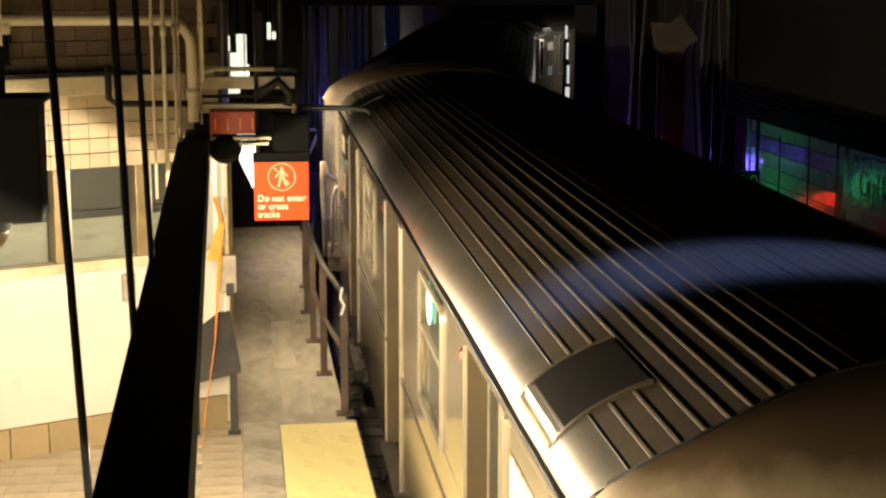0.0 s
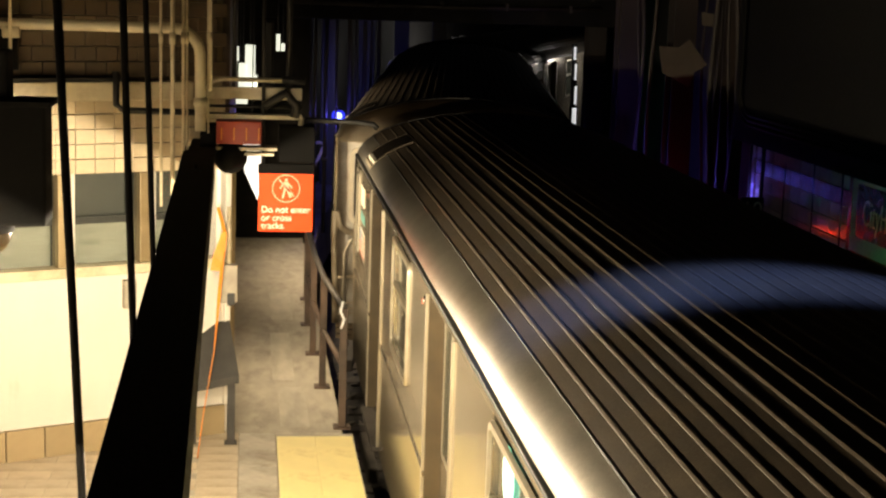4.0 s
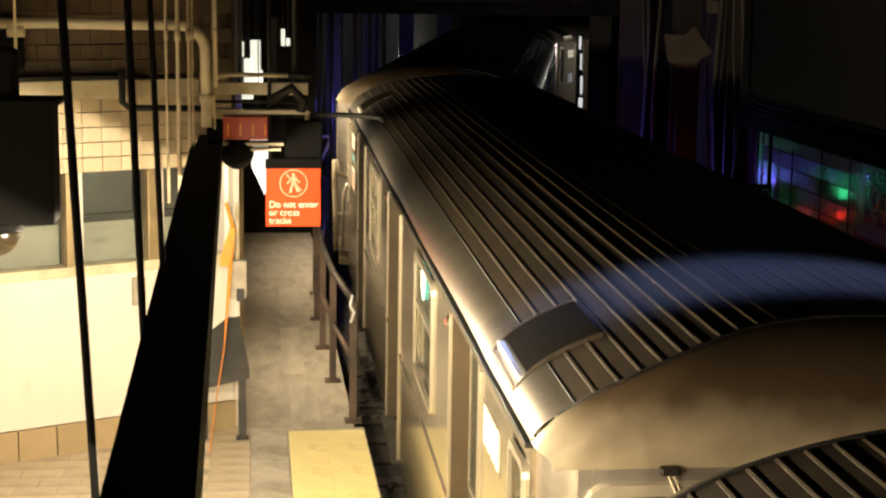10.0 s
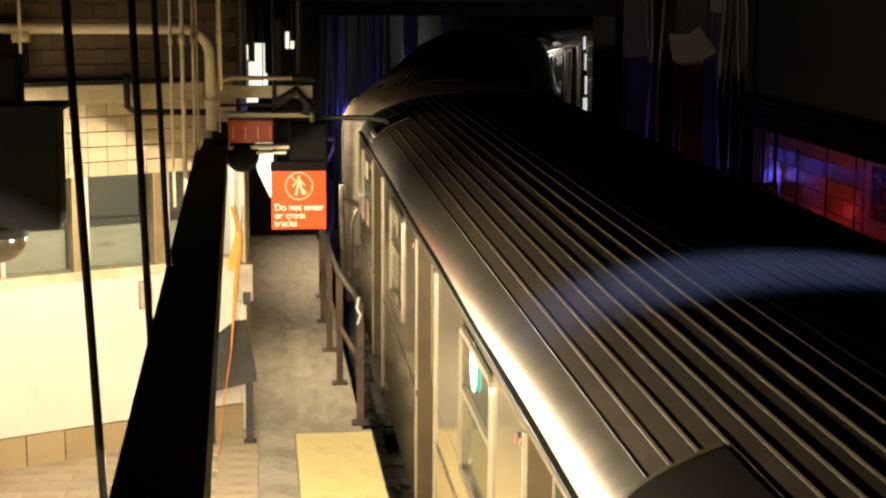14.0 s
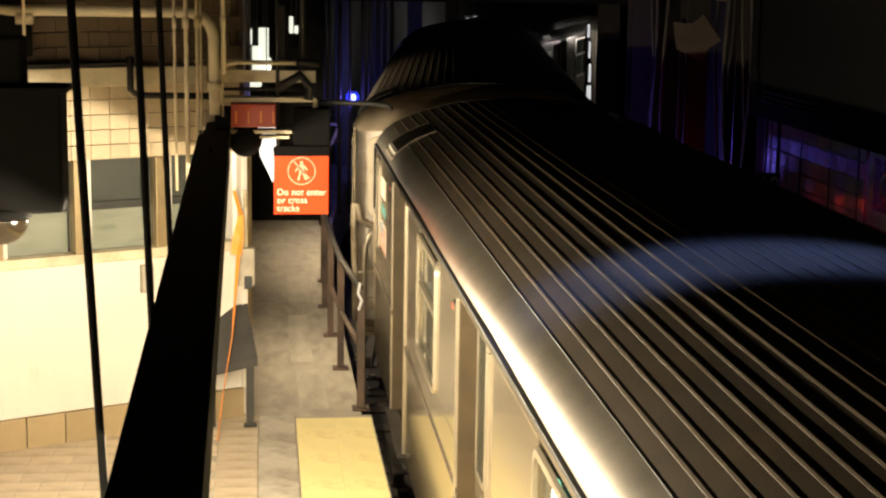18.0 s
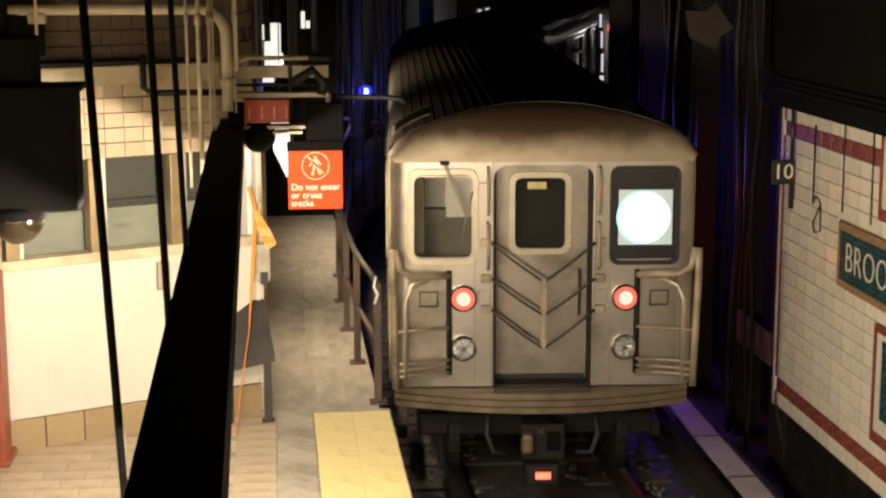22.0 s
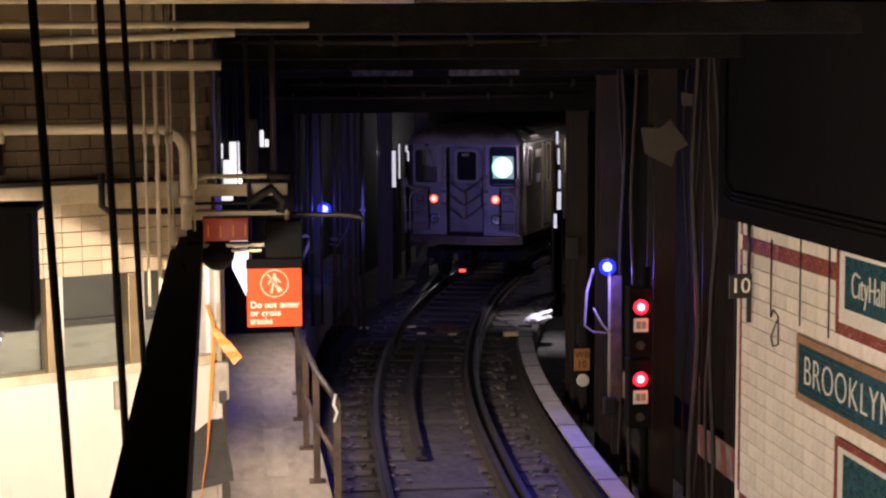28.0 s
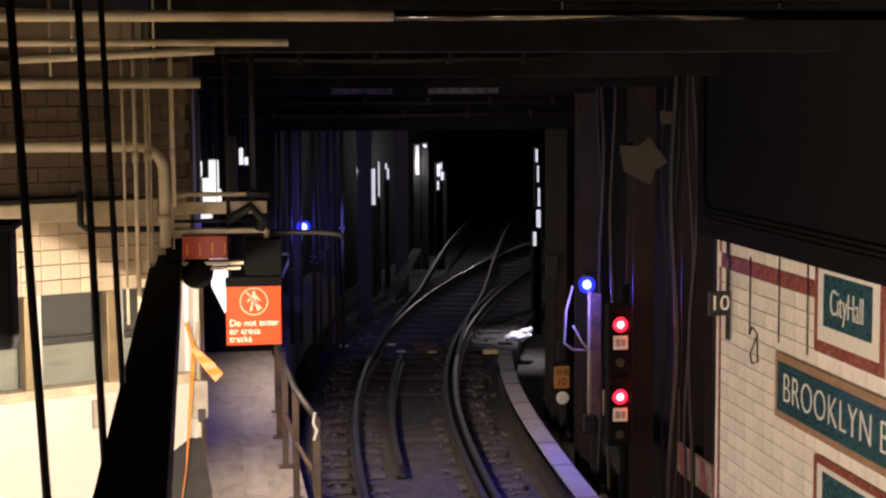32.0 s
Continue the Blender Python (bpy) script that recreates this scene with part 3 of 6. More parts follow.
part("wire", tube([(4.585, 13.05, 3.3), (4.585, 13.05, 2.62), (4.585, 12.98, 2.70), (4.585, 12.86, 2.66), (4.585, 12.84, 2.42), (4.585, 12.98, 2.38), (4.585, 13.03, 2.46), (4.585, 12.88, 2.62)], 0.007, 6), BLACKSIGN, loop)
for y in (12.35, 11.72):
    solid("wall_cable", tube([(4.585, y, 3.45), (4.585, y - 0.01, 2.66)], 0.006, 6), BLACKSIGN, "thin cable down the tiled wall", "cable")

# ---------------------------------------------------------------- track
def rail(name, off, y0, y1, label):
    r = thing(name, label, "rail", group="rails of the track")
    part("foot_and_web", sweep(track_line(off, y0, y1, 0), [(-0.07, -0.17), (0.07, -0.17), (0.07, -0.15), (0.012, -0.13), (0.012, -0.04), (0.036, -0.035), (0.036, -0.012), (-0.036, -0.012), (-0.036, -0.035), (-0.012, -0.04), (-0.012, -0.13), (-0.07, -0.15)]), RAILMAT, r)
    part("head", sweep(track_line(off, y0, y1, 0), [(-0.034, -0.014), (0.034, -0.014), (0.03, 0.0), (-0.03, 0.0)]), RAILTOP if name == "running_rail" else RAILMAT, r, "polished running surface" if name == "running_rail" else "")
    return r


rail("running_rail", -0.75, -30, 70, "steel running rail, polished on top")
rail("running_rail", 0.75, -30, 70, "steel running rail, polished on top")
rail("guard_rail", -0.24, 19.2, 27.2, "dull steel guard rail inside the curve")
rail("guard_rail", 0.60, 15.5, 36, "dull steel guard rail beside the running rail")
third = thing("third_rail", "third rail under a long grey cover board", "third rail")
part("contact_rail", sweep(track_line(1.46, -30, 26.4, 0), [(-0.04, -0.12), (0.04, -0.12), (0.04, 0.08), (-0.04, 0.08)]), RAILMAT, third)
k = 0
y = -6.0
while y < 25.9:
    y1 = min(y + 2.6, 26.1)
    part("cover_board", sweep(track_line(1.575, y, y1 - 0.012, 0), [(-0.115, 0.22), (0.115, 0.22), (0.115, 0.255), (-0.115, 0.255)]), COVER, third)
    for j in range(2):
        q = track_line(1.575, y + 0.5 + 1.15 * j, y + 0.522 + 1.15 * j, 0)
        part("strap", sweep(q, [(-0.121, 0.215), (0.121, 0.215), (0.121, 0.259), (-0.121, 0.259)]), DARKSTEEL, third)
    y = y1
part("end_strip", box(4.50, 4.76, 26.12, 26.22, 0.34, 0.41), YELLOW, third, "yellow end strip")
mi = mesh_of("insulator", disc(0.035, 0.07, 10, axis="z"), CABLE)
for q in track_line(1.20, 8, 27, -0.16, 1.7):
    piece("insulator", mi, third, pose(*q))
ties = thing("track_ties", "dirty timber ties in the trackbed", "ties")
m_tie = mesh_of("tie", box(-1.28, 1.28, -0.115, 0.115, -0.16, 0, 0.012), TIE)
m_half = mesh_of("half_tie", box(-0.42, 0.42, -0.115, 0.115, -0.16, 0, 0.012), TIE)
pts = track_line(0, 10, 56, -0.175, 0.66)
for i, q in enumerate(pts):
    s = math.degrees(math.atan((track_x(q[1] + 0.1) - track_x(q[1] - 0.1)) / 0.2))
    if q[1] > 25.6:
        piece("tie", m_tie, ties, pose(*q, 0, 0, -s))
    else:
        c = math.cos(radians(s))
        for sgn in (-1, 1):
            piece("half_tie", m_half, ties, pose(q[0] + sgn * 0.84 * c, q[1] - sgn * 0.84 * math.sin(radians(s)), q[2], 0, 0, -s))
        if i % 5 == 2:
            piece("tie", m_tie, ties, pose(q[0], q[1], q[2] - 0.004, 0, 0, -s))
solid("track_drain", sweep(track_line(-0.02, 8, 25.5, -0.1985, 1), [(-0.27, -0.01), (0.27, -0.01), (0.27, 0.0), (-0.27, 0.0)]), BALLAST, "dark drain between the half ties", "drain", kind="structure")
for x, y, c, w, d, lab in ((1.62, 17.2, YELLOW, 0.10, 0.10, "yellow"), (1.62, 16.6, YELLOW, 0.12, 0.07, "yellow"), (3.55, 15.6, YELLOW, 0.2, 0.1, "yellow"), (3.27, 21.65, WHITEP, 0.12, 0.14, "white"), (2.9, 19.4, WHITEP, 0.05, 0.16, "white"), (3.62, 20.6, YELLOW, 0.05, 0.2, "yellow")):
    solid("litter_scrap", box(x - w / 2, x + w / 2, y - d / 2, y + d / 2, -0.17, -0.13, 0.01), c, f"small {lab} scrap on the trackbed", "litter")

# rubble, plates and spikes along the rails
rng = random.Random(7)
bm = bmesh.new()
for k in range(900):
    y = rng.uniform(9.5, 32)
    off = rng.choice((-1.25, -1.1, -0.98, -0.56, 0.45, 0.95, 1.1, 1.25, 1.65)) + rng.uniform(-0.12, 0.12)
    a, w, h = rng.uniform(0, 3.14), rng.uniform(0.015, 0.06), rng.uniform(0.01, 0.04)
    px, pz = track_x(y) + off, -0.19 + track_z(y)
    v = [bm.verts.new((px + (u * math.cos(a) - s * 0.6 * math.sin(a)) * w * rng.uniform(0.6, 1), y + (u * math.sin(a) + s * 0.6 * math.cos(a)) * w, pz + q * h)) for q in (0, 1) for u, s in ((-1, -1), (1, -1), (1, 1), (-1, 1))]
    for f in ((4, 5, 6, 7), (0, 1, 5, 4), (1, 2, 6, 5), (2, 3, 7, 6), (3, 0, 4, 7)):
        bm.faces.new([v[i] for i in f])
solid("track_rubble", bm, PALERUBBLE, "loose grey rubble strewn along the rails", "rubble", kind="stuff")
bm = bmesh.new()
for off in (-0.75, 0.75):
    for q in track_line(off, 10, 34, -0.172, 0.66):
        B(bm, q[0] - 0.14, q[0] + 0.14, q[1] - 0.09, q[1] + 0.09, q[2], q[2] + 0.014)
        for u in (-0.11, 0.11):
            for w in (-0.05, 0.05):
                B(bm, q[0] + u - 0.014, q[0] + u + 0.014, q[1] + w - 0.014, q[1] + w + 0.014, q[2] + 0.014, q[2] + 0.035)
solid("tie_plates", bm, RAILMAT, "rusty tie plates and spikes under the rails", "tie plates", kind="stuff")
# switch machine between the rails
sw = thing("switch_machine", "rusty switch rods with pale markers across the track", "switch")
part("rod", tube([(2.2, 28.4, 0.05), (5.0, 28.1, 0.05)], 0.035, 8), RAILMAT, sw)
part("rusty_plate", box(3.62, 4.1, 28.3, 29.2, 0.06, 0.10, 0.01), mat("orange_rust", (0.30, 0.10, 0.035), 0.8, 0, 0.4, 9, 0.3, 50, (0.06, 0.04, 0.03), 0.4, 5), sw, "orange rusted plate")
for x, y in ((3.34, 28.2), (3.88, 28.0), (3.25, 29.0), (2.37, 29.0)):
    part("marker", box(x - 0.08, x + 0.08, y - 0.04, y + 0.04, 0.08, 0.11, 0.006), YELLOW, sw, "pale yellow marker")

# diverging track far on
def far_rail(pts):
    r = thing("far_rail", "dull rail of the diverging track", "rail", group="rails of the diverging track")
    part("head", sweep(pts, [(-0.035, -0.16), (0.035, -0.16), (0.035, 0), (-0.035, 0)]), RAILMAT, r)


FAR_Y, FAR_X = (26, 28, 31, 35, 40, 46, 59, 75), (track_x(26), track_x(28) - 0.01, track_x(31) - 0.12, 5.3, 6.4, 7.75, 10.9, 14.5)
for o in (-0.75, 0.75):
    far_rail([(float(np.interp(y, FAR_Y, FAR_X)) + o, y, 0.012 + track_z(y)) for y in range(27, 75, 2)])
solid("far_cover_board", sweep([(3.72, 33.0, 0.3), (5.3, 41, 0.45)], [(-0.12, 0.2), (0.12, 0.2), (0.12, 0.26), (-0.12, 0.26)]), TIE, "distant cover board of the other third rail", "cover board")


# ---------------------------------------------------------------- train
CAR = 14.85          # from car to car
HALF = 6.63          # from the middle door to the rear end
FRONT = 7.27         # from the middle door to the front end
HW = 1.315           # half width


def roof_z(x):
    return 2.975 + 0.445 * math.sqrt(max(0.0, 1 - (x / 1.32) ** 2))


def build_car(rear, red=False):
    car = thing("subway_car", "stainless steel subway car with ribbed sooty roof" + (" and lit tail lamps" if rear else ""), "subway car", group="cars of the train")

    def seam(x, e=-1):
        """How far from the middle the ribbed skin ends."""
        f = min(1.0, abs(x) / 1.30)
        if e > 0:
            return FRONT - 0.20 + 0.05 * (1 - f * f)
        return HALF - float(np.interp(f, (0, 0.15, 0.3, 0.4, 0.5, 0.65, 0.78, 0.9, 0.96, 1), (0.44, 0.43, 0.38, 0.32, 0.24, 0.13, 0.075, 0.08, 0.12, 0.18)))
    # body shell
    part("underfloor", box(-1.18, 1.18, -HALF + 0.25, FRONT - 0.25, 0.78, 1.06, 0.03), UNDER, car)
    # roof skin between the hoods
    xs = [-HW + 2 * HW * k / 44 for k in range(45)]
    bm = bmesh.new()
    inner = [-1.172] + [x for x in xs if abs(x) < 1.16] + [1.172]
    rows_ = [[bm.verts.new((x, f * seam(x, f), roof_z(x))) for x in inner] for f in (-1, -0.5, 0, 0.5, 1)]
    for a, b in zip(rows_, rows_[1:]):
        for k in range(len(a) - 1):
            bm.faces.new((a[k], a[k + 1], b[k + 1], b[k])).smooth = True
    part("roof", bm, ROOF, car, "sooty corrugated roof")
    for sgn in (-1, 1):
        bm = bmesh.new()
        sx = [sgn * (1.168 + (HW - 1.168) * (1 - (1 - k / 10) ** 2)) for k in range(11)]
        rows_ = [[bm.verts.new((x + sgn * 0.004 * math.sin(7.3 * j) * (0 < j < 24), f * seam(x, f), roof_z(x) + 0.004 - 0.004 * abs(math.sin(5.1 * j + 9 * x)))) for x in sx] for j, f in enumerate([-1 + j / 12 for j in range(25)])]
        for a, b in zip(rows_, rows_[1:]):
            for k in range(len(a) - 1):
                bm.faces.new((a[k], a[k + 1], b[k + 1], b[k])).smooth = True
        part("roof_shoulder", bm, SHOULDER, car, "bright dented steel roof shoulder")
        part("gutter", box(sgn * (HW - 0.02), sgn * (HW + 0.022), -HALF + 0.19, FRONT - 0.20, 2.985, 3.008, 0.004), DARKSTEEL, car, "black gutter line")
        part("roof_groove", box(sgn * 1.163, sgn * 1.173, -HALF + 0.09, FRONT - 0.18, roof_z(1.168) - 0.01, roof_z(1.168) + 0.006), DARKSTEEL, car)
    ribs = [-1.09 + 0.0872 * k for k in range(26)]
    for x in ribs:
        z = roof_z(x)
        part("roof_rib", sweep([(x, -seam(x) + 0.02, z), (x, seam(x, 1) - 0.02, z)], [(-0.013, -0.008), (0.013, -0.008), (0.013, -0.001), (0.005, 0.005), (-0.005, 0.005), (-0.013, -0.001)]), RIB, car)
    # hoods and end faces
    for e, end in ((-1, HALF), (1, FRONT)):
        bm = bmesh.new()
        hx = [-HW + 2 * HW * k / 32 for k in range(33)]
        rows_ = []
        for j in range(9):
            u = j / 8
            drop = 1 - math.sqrt(max(0, 1 - u * u * 0.97))
            row = []
            for x in hx:
                f = min(1.0, abs(x) / HW)
                top = roof_z(x)
                low = 3.0 + 0.07 * (1 - f ** 3)
                row.append(bm.verts.new((x * (1 - 0.03 * u * u * u), e * (seam(x, e) + (end - seam(x, e)) * u), top * (1 - drop) + min(low, top) * drop)))
            rows_.append(row)
        rows_.append([bm.verts.new((x * 0.955, e * (end + 0.004), 2.962)) for x in hx])
        for a, b in zip(rows_, rows_[1:]):
            for k in range(len(a) - 1):
                bm.faces.new((a[k], a[k + 1], b[k + 1], b[k])).smooth = True
        part("roof_hood", bm, HOOD, car, "smooth stained end hood with shade painted towards its top")
        part("hood_seam", sweep([(x, e * (seam(x, e) - 0.005), roof_z(x) + 0.001) for x in hx[1:-1]], [(-0.007, -0.01), (0.007, -0.01), (0.007, 0.008), (-0.007, 0.008)]), DARKSTEEL, car)
        # flush roof vent with a pale lip
        vy = -HALF + 1.03 if e < 0 else FRONT - 1.50
        for sgn in (-1, 1):
            vent = part("roof_vent", sweep([(x, vy, roof_z(x)) for x in [sgn * (0.945 + 0.30 * k / 10) for k in range(11)]], [(-0.30, -0.03), (0.30, -0.03), (0.30, 0.012), (-0.30, 0.012)]), VENT, car, "dark roof vent cover")
            for xa, w, mt_ in ((1.262, 0.016, PLATE), (1.292, 0.012, GATE)):
                part("vent_lip", sweep([(sgn * xa, vy - 0.31, roof_z(xa)), (sgn * xa, vy + 0.31, roof_z(xa))], [(-w, -0.02), (w, -0.02), (w, 0.015), (-w, 0.015)]), mt_, vent, "pale worn lip")
            for q in (-1, 1):
                part("vent_edge", sweep([(x, vy + q * 0.315, roof_z(x)) for x in [sgn * (0.94 + 0.35 * k / 8) for k in range(9)]], [(-0.012, -0.02), (0.012, -0.02), (0.012, 0.016), (-0.012, 0.016)]), RIB, vent)
    # sides: lower skin, letterboard, pillars between the openings
    doors = (-4.47, 0.07, 4.47)
    wins = (-2.38, 2.32)
    for sgn in (-1, 1):
        s = sgn

        def SX(a, b):
            return (s * a, s * b)
        x0, x1 = SX(HW - 0.05, HW)
        spans = []
        cur = -HALF + 0.20
        for d in doors:
            spans.append((cur, d - 0.57))
            cur = d + 0.57
        spans.append((cur, FRONT - 0.18))
        for a, b in spans:
            part("side_panel", box(x0, x1, a, b, 1.02, 2.12, 0.004), SIDESTEEL, car)
            part("belt_rail", box(s * HW, s * (HW + 0.012), a, b, 1.84, 1.875, 0.004), SIDESTEEL, car)
            mids = [w for w in wins if a < w < b]
            if mids:
                w = mids[0]
                part("side_panel", box(x0, x1, a, w - 0.55, 2.12, 2.925, 0.004), SIDESTEEL, car)
                part("side_panel", box(x0, x1, w + 0.55, b, 2.12, 2.925, 0.004), SIDESTEEL, car)
                win = part("side_window", pane(1.08, 0.76, 0.06, 0.012, (s * (HW - 0.03), w, 2.49), "x"), CARGLASS, car, "tinted window with a warm interior behind")
                part("window_frame", ring_frame(1.16, 0.82, 0.07, 0.034, 0.018 if s < 0 else -0.018, (s * HW, w, 2.49), "x"), FRAME, win, "bright steel frame")
                part("transom", box(s * (HW - 0.02), s * (HW + 0.008), w - 0.54, w + 0.54, 2.54, 2.57), FRAME, win)
                part("interior", box(s * (HW - 0.30), s * (HW - 0.31), w - 0.54, w + 0.54, 2.1, 2.92), INTERIOR, win, "pale lit interior")
            else:
                c = -HALF + 0.46 if a < 0 else FRONT - 0.53
                part("side_panel", box(x0, x1, a, c - 0.17, 2.12, 2.925, 0.004), SIDESTEEL, car)
                part("side_panel", box(x0, x1, c + 0.17, b, 2.12, 2.925, 0.004), SIDESTEEL, car)
                win = part("cab_window", pane(0.32, 0.76, 0.05, 0.012, (s * (HW - 0.03), c, 2.49), "x"), CARGLASS, car)
                part("window_frame", ring_frame(0.38, 0.82, 0.06, 0.035, 0.016 if s < 0 else -0.016, (s * HW, c, 2.49), "x"), FRAME, win)
        part("letterboard", box(x0, x1, -HALF + 0.20, FRONT - 0.18, 2.925, 2.99, 0.004), SIDESTEEL, car)
        for d in doors:
            for q in (-1, 1):
                leaf = part("door_leaf", box(s * (HW - 0.125), s * (HW - 0.095), d + q * 0.006, d + q * 0.56, 1.06, 2.90, 0.006), SIDESTEEL, car, "recessed sliding door leaf")
                part("door_window", pane(0.30, 0.82, 0.05, 0.008, (s * (HW - 0.095) if s < 0 else s * (HW - 0.090), d + q * 0.285, 2.44), "x"), CARGLASS, leaf)
                part("window_frame", ring_frame(0.36, 0.88, 0.06, 0.03, 0.012 if s < 0 else -0.012, (s * (HW - 0.095), d + q * 0.285, 2.44), "x"), FRAME, leaf)
                part("door_jamb", box(s * (HW - 0.13), s * (HW - 0.002), d + q * 0.566, d + q * 0.58, 1.04, 2.925), JAMB, car, "dark brown door jamb")
                part("rubber_edge", box(s * (HW - 0.09), s * (HW - 0.10), d + q * 0.001, d + q * 0.014, 1.06, 2.90), RUBBER, leaf)
                part("door_post", box(s * (HW - 0.02), s * (HW + 0.014), d + q * 0.581, d + q * 0.618, 1.04, 2.925, 0.005), FRAME, car)
            part("door_sill", box(s * (HW - 0.06), s * (HW + 0.05), d - 0.6, d + 0.6, 1.00, 1.04, 0.006), RAILMAT, car, "worn door threshold")
            lamp = part("door_lamp", disc(0.035, 0.02 * (1 if s < 0 else -1), 12, None, (s * HW, d + 0.70, 2.86), "x"), LENS, car, "small round door lamp")
            part("lens", disc(0.02, 0.028 * (1 if s < 0 else -1), 10, None, (s * HW, d + 0.70, 2.86), "x"), REDPAINT, lamp)
        # lit route disc in a window
        ry = -2.23 if s < 0 else 2.10
        disp = part("route_disc", disc(0.125, 0.006 * (1 if s < 0 else -1), 24, None, (s * (HW - 0.008 if s < 0 else HW + 0.002), ry, 2.77), "x"), ROUTE_GREEN if s < 0 else LED_RED if red else LED_GREEN, car, "glowing red route disc" if red and s > 0 else "glowing green route disc")
        part("number", box(s * (HW + 0.004), s * (HW - 0.006), ry - 0.035, ry + 0.035, 2.71, 2.83), ROUTE_WHITE, disp)
        # car number as plain bars on a pale plate
        for c, e in ((-HALF + 1.2, -1), (FRONT - 1.15, 1)):
            num = part("number_plate", box(s * HW, s * (HW + 0.003), c - 0.27, c + 0.27, 2.62, 2.82), SIDESTEEL, car)
            for b4 in range(4):
                part("digit_bar", box(s * (HW + 0.003), s * (HW + 0.006), c - 0.235 + 0.125 * b4, c - 0.155 + 0.125 * b4, 2.635, 2.805), SIGNWHITE, num)
            if e > 0:
                part("transit_decal", box(s * HW, s * (HW + 0.003), c - 0.25, c + 0.25, 2.48, 2.56), DECAL, car, "small teal decal")
                flag = part("flag_decal", box(s * HW, s * (HW + 0.003), c - 0.28, c + 0.28, 2.16, 2.40), SIGNWHITE, car, "faded striped flag decal")
                for b4 in range(5):
                    part("stripe", box(s * (HW + 0.003), s * (HW + 0.006), c - 0.28, c + (0.28 if b4 < 3 else 0.02), 2.17 + 0.047 * b4, 2.192 + 0.047 * b4), STRIPE, flag)
                part("canton", box(s * (HW + 0.003), s * (HW + 0.006), c + 0.04, c + 0.28, 2.30, 2.40), BLUEGREY, flag)
            else:
                part("transit_decal", box(s * HW, s * (HW + 0.003), c - 0.20, c + 0.16, 2.08, 2.28), BLUEGREY, car, "faded blue-grey decal")
    # end faces
    for e in (-1, 1):
        end_face(car, e, rear and e < 0)
    # trucks
    for ty in (0.72 - 5.5, 0.72 + 5.5):
        truck = part("truck_frame", box(-1.05, 1.05, ty - 1.35, ty + 1.35, 0.42, 0.62, 0.03), UNDER, car, "sooty truck frame")
        for wy in (-1.0, 1.0):
            for wx in (-0.75, 0.75):
                part("wheel", disc(0.40, 0.12, 20, None, (wx + 0.06, ty + wy, 0.40), "x"), UNDER, truck)
            part("axle", tube([(-0.95, ty + wy, 0.40), (0.95, ty + wy, 0.40)], 0.07), UNDER, truck)
        for wx in (-1.0, 1.0):
            part("spring_beam", box(wx - 0.07, wx + 0.07, ty - 1.25, ty + 1.25, 0.40, 0.66, 0.03), UNDER, truck)
            part("shoe_beam", box(wx * 1.2 - 0.05, wx * 1.2 + 0.05, ty - 0.6, ty + 0.6, 0.16, 0.30, 0.02), TIE, truck)
    for y in (-1.9, 0.2, 1.8):
        part("equipment_box", box(-1.05, 1.05, y - 0.7, y + 0.7, 0.38, 0.78, 0.04), UNDER, car)
    return car


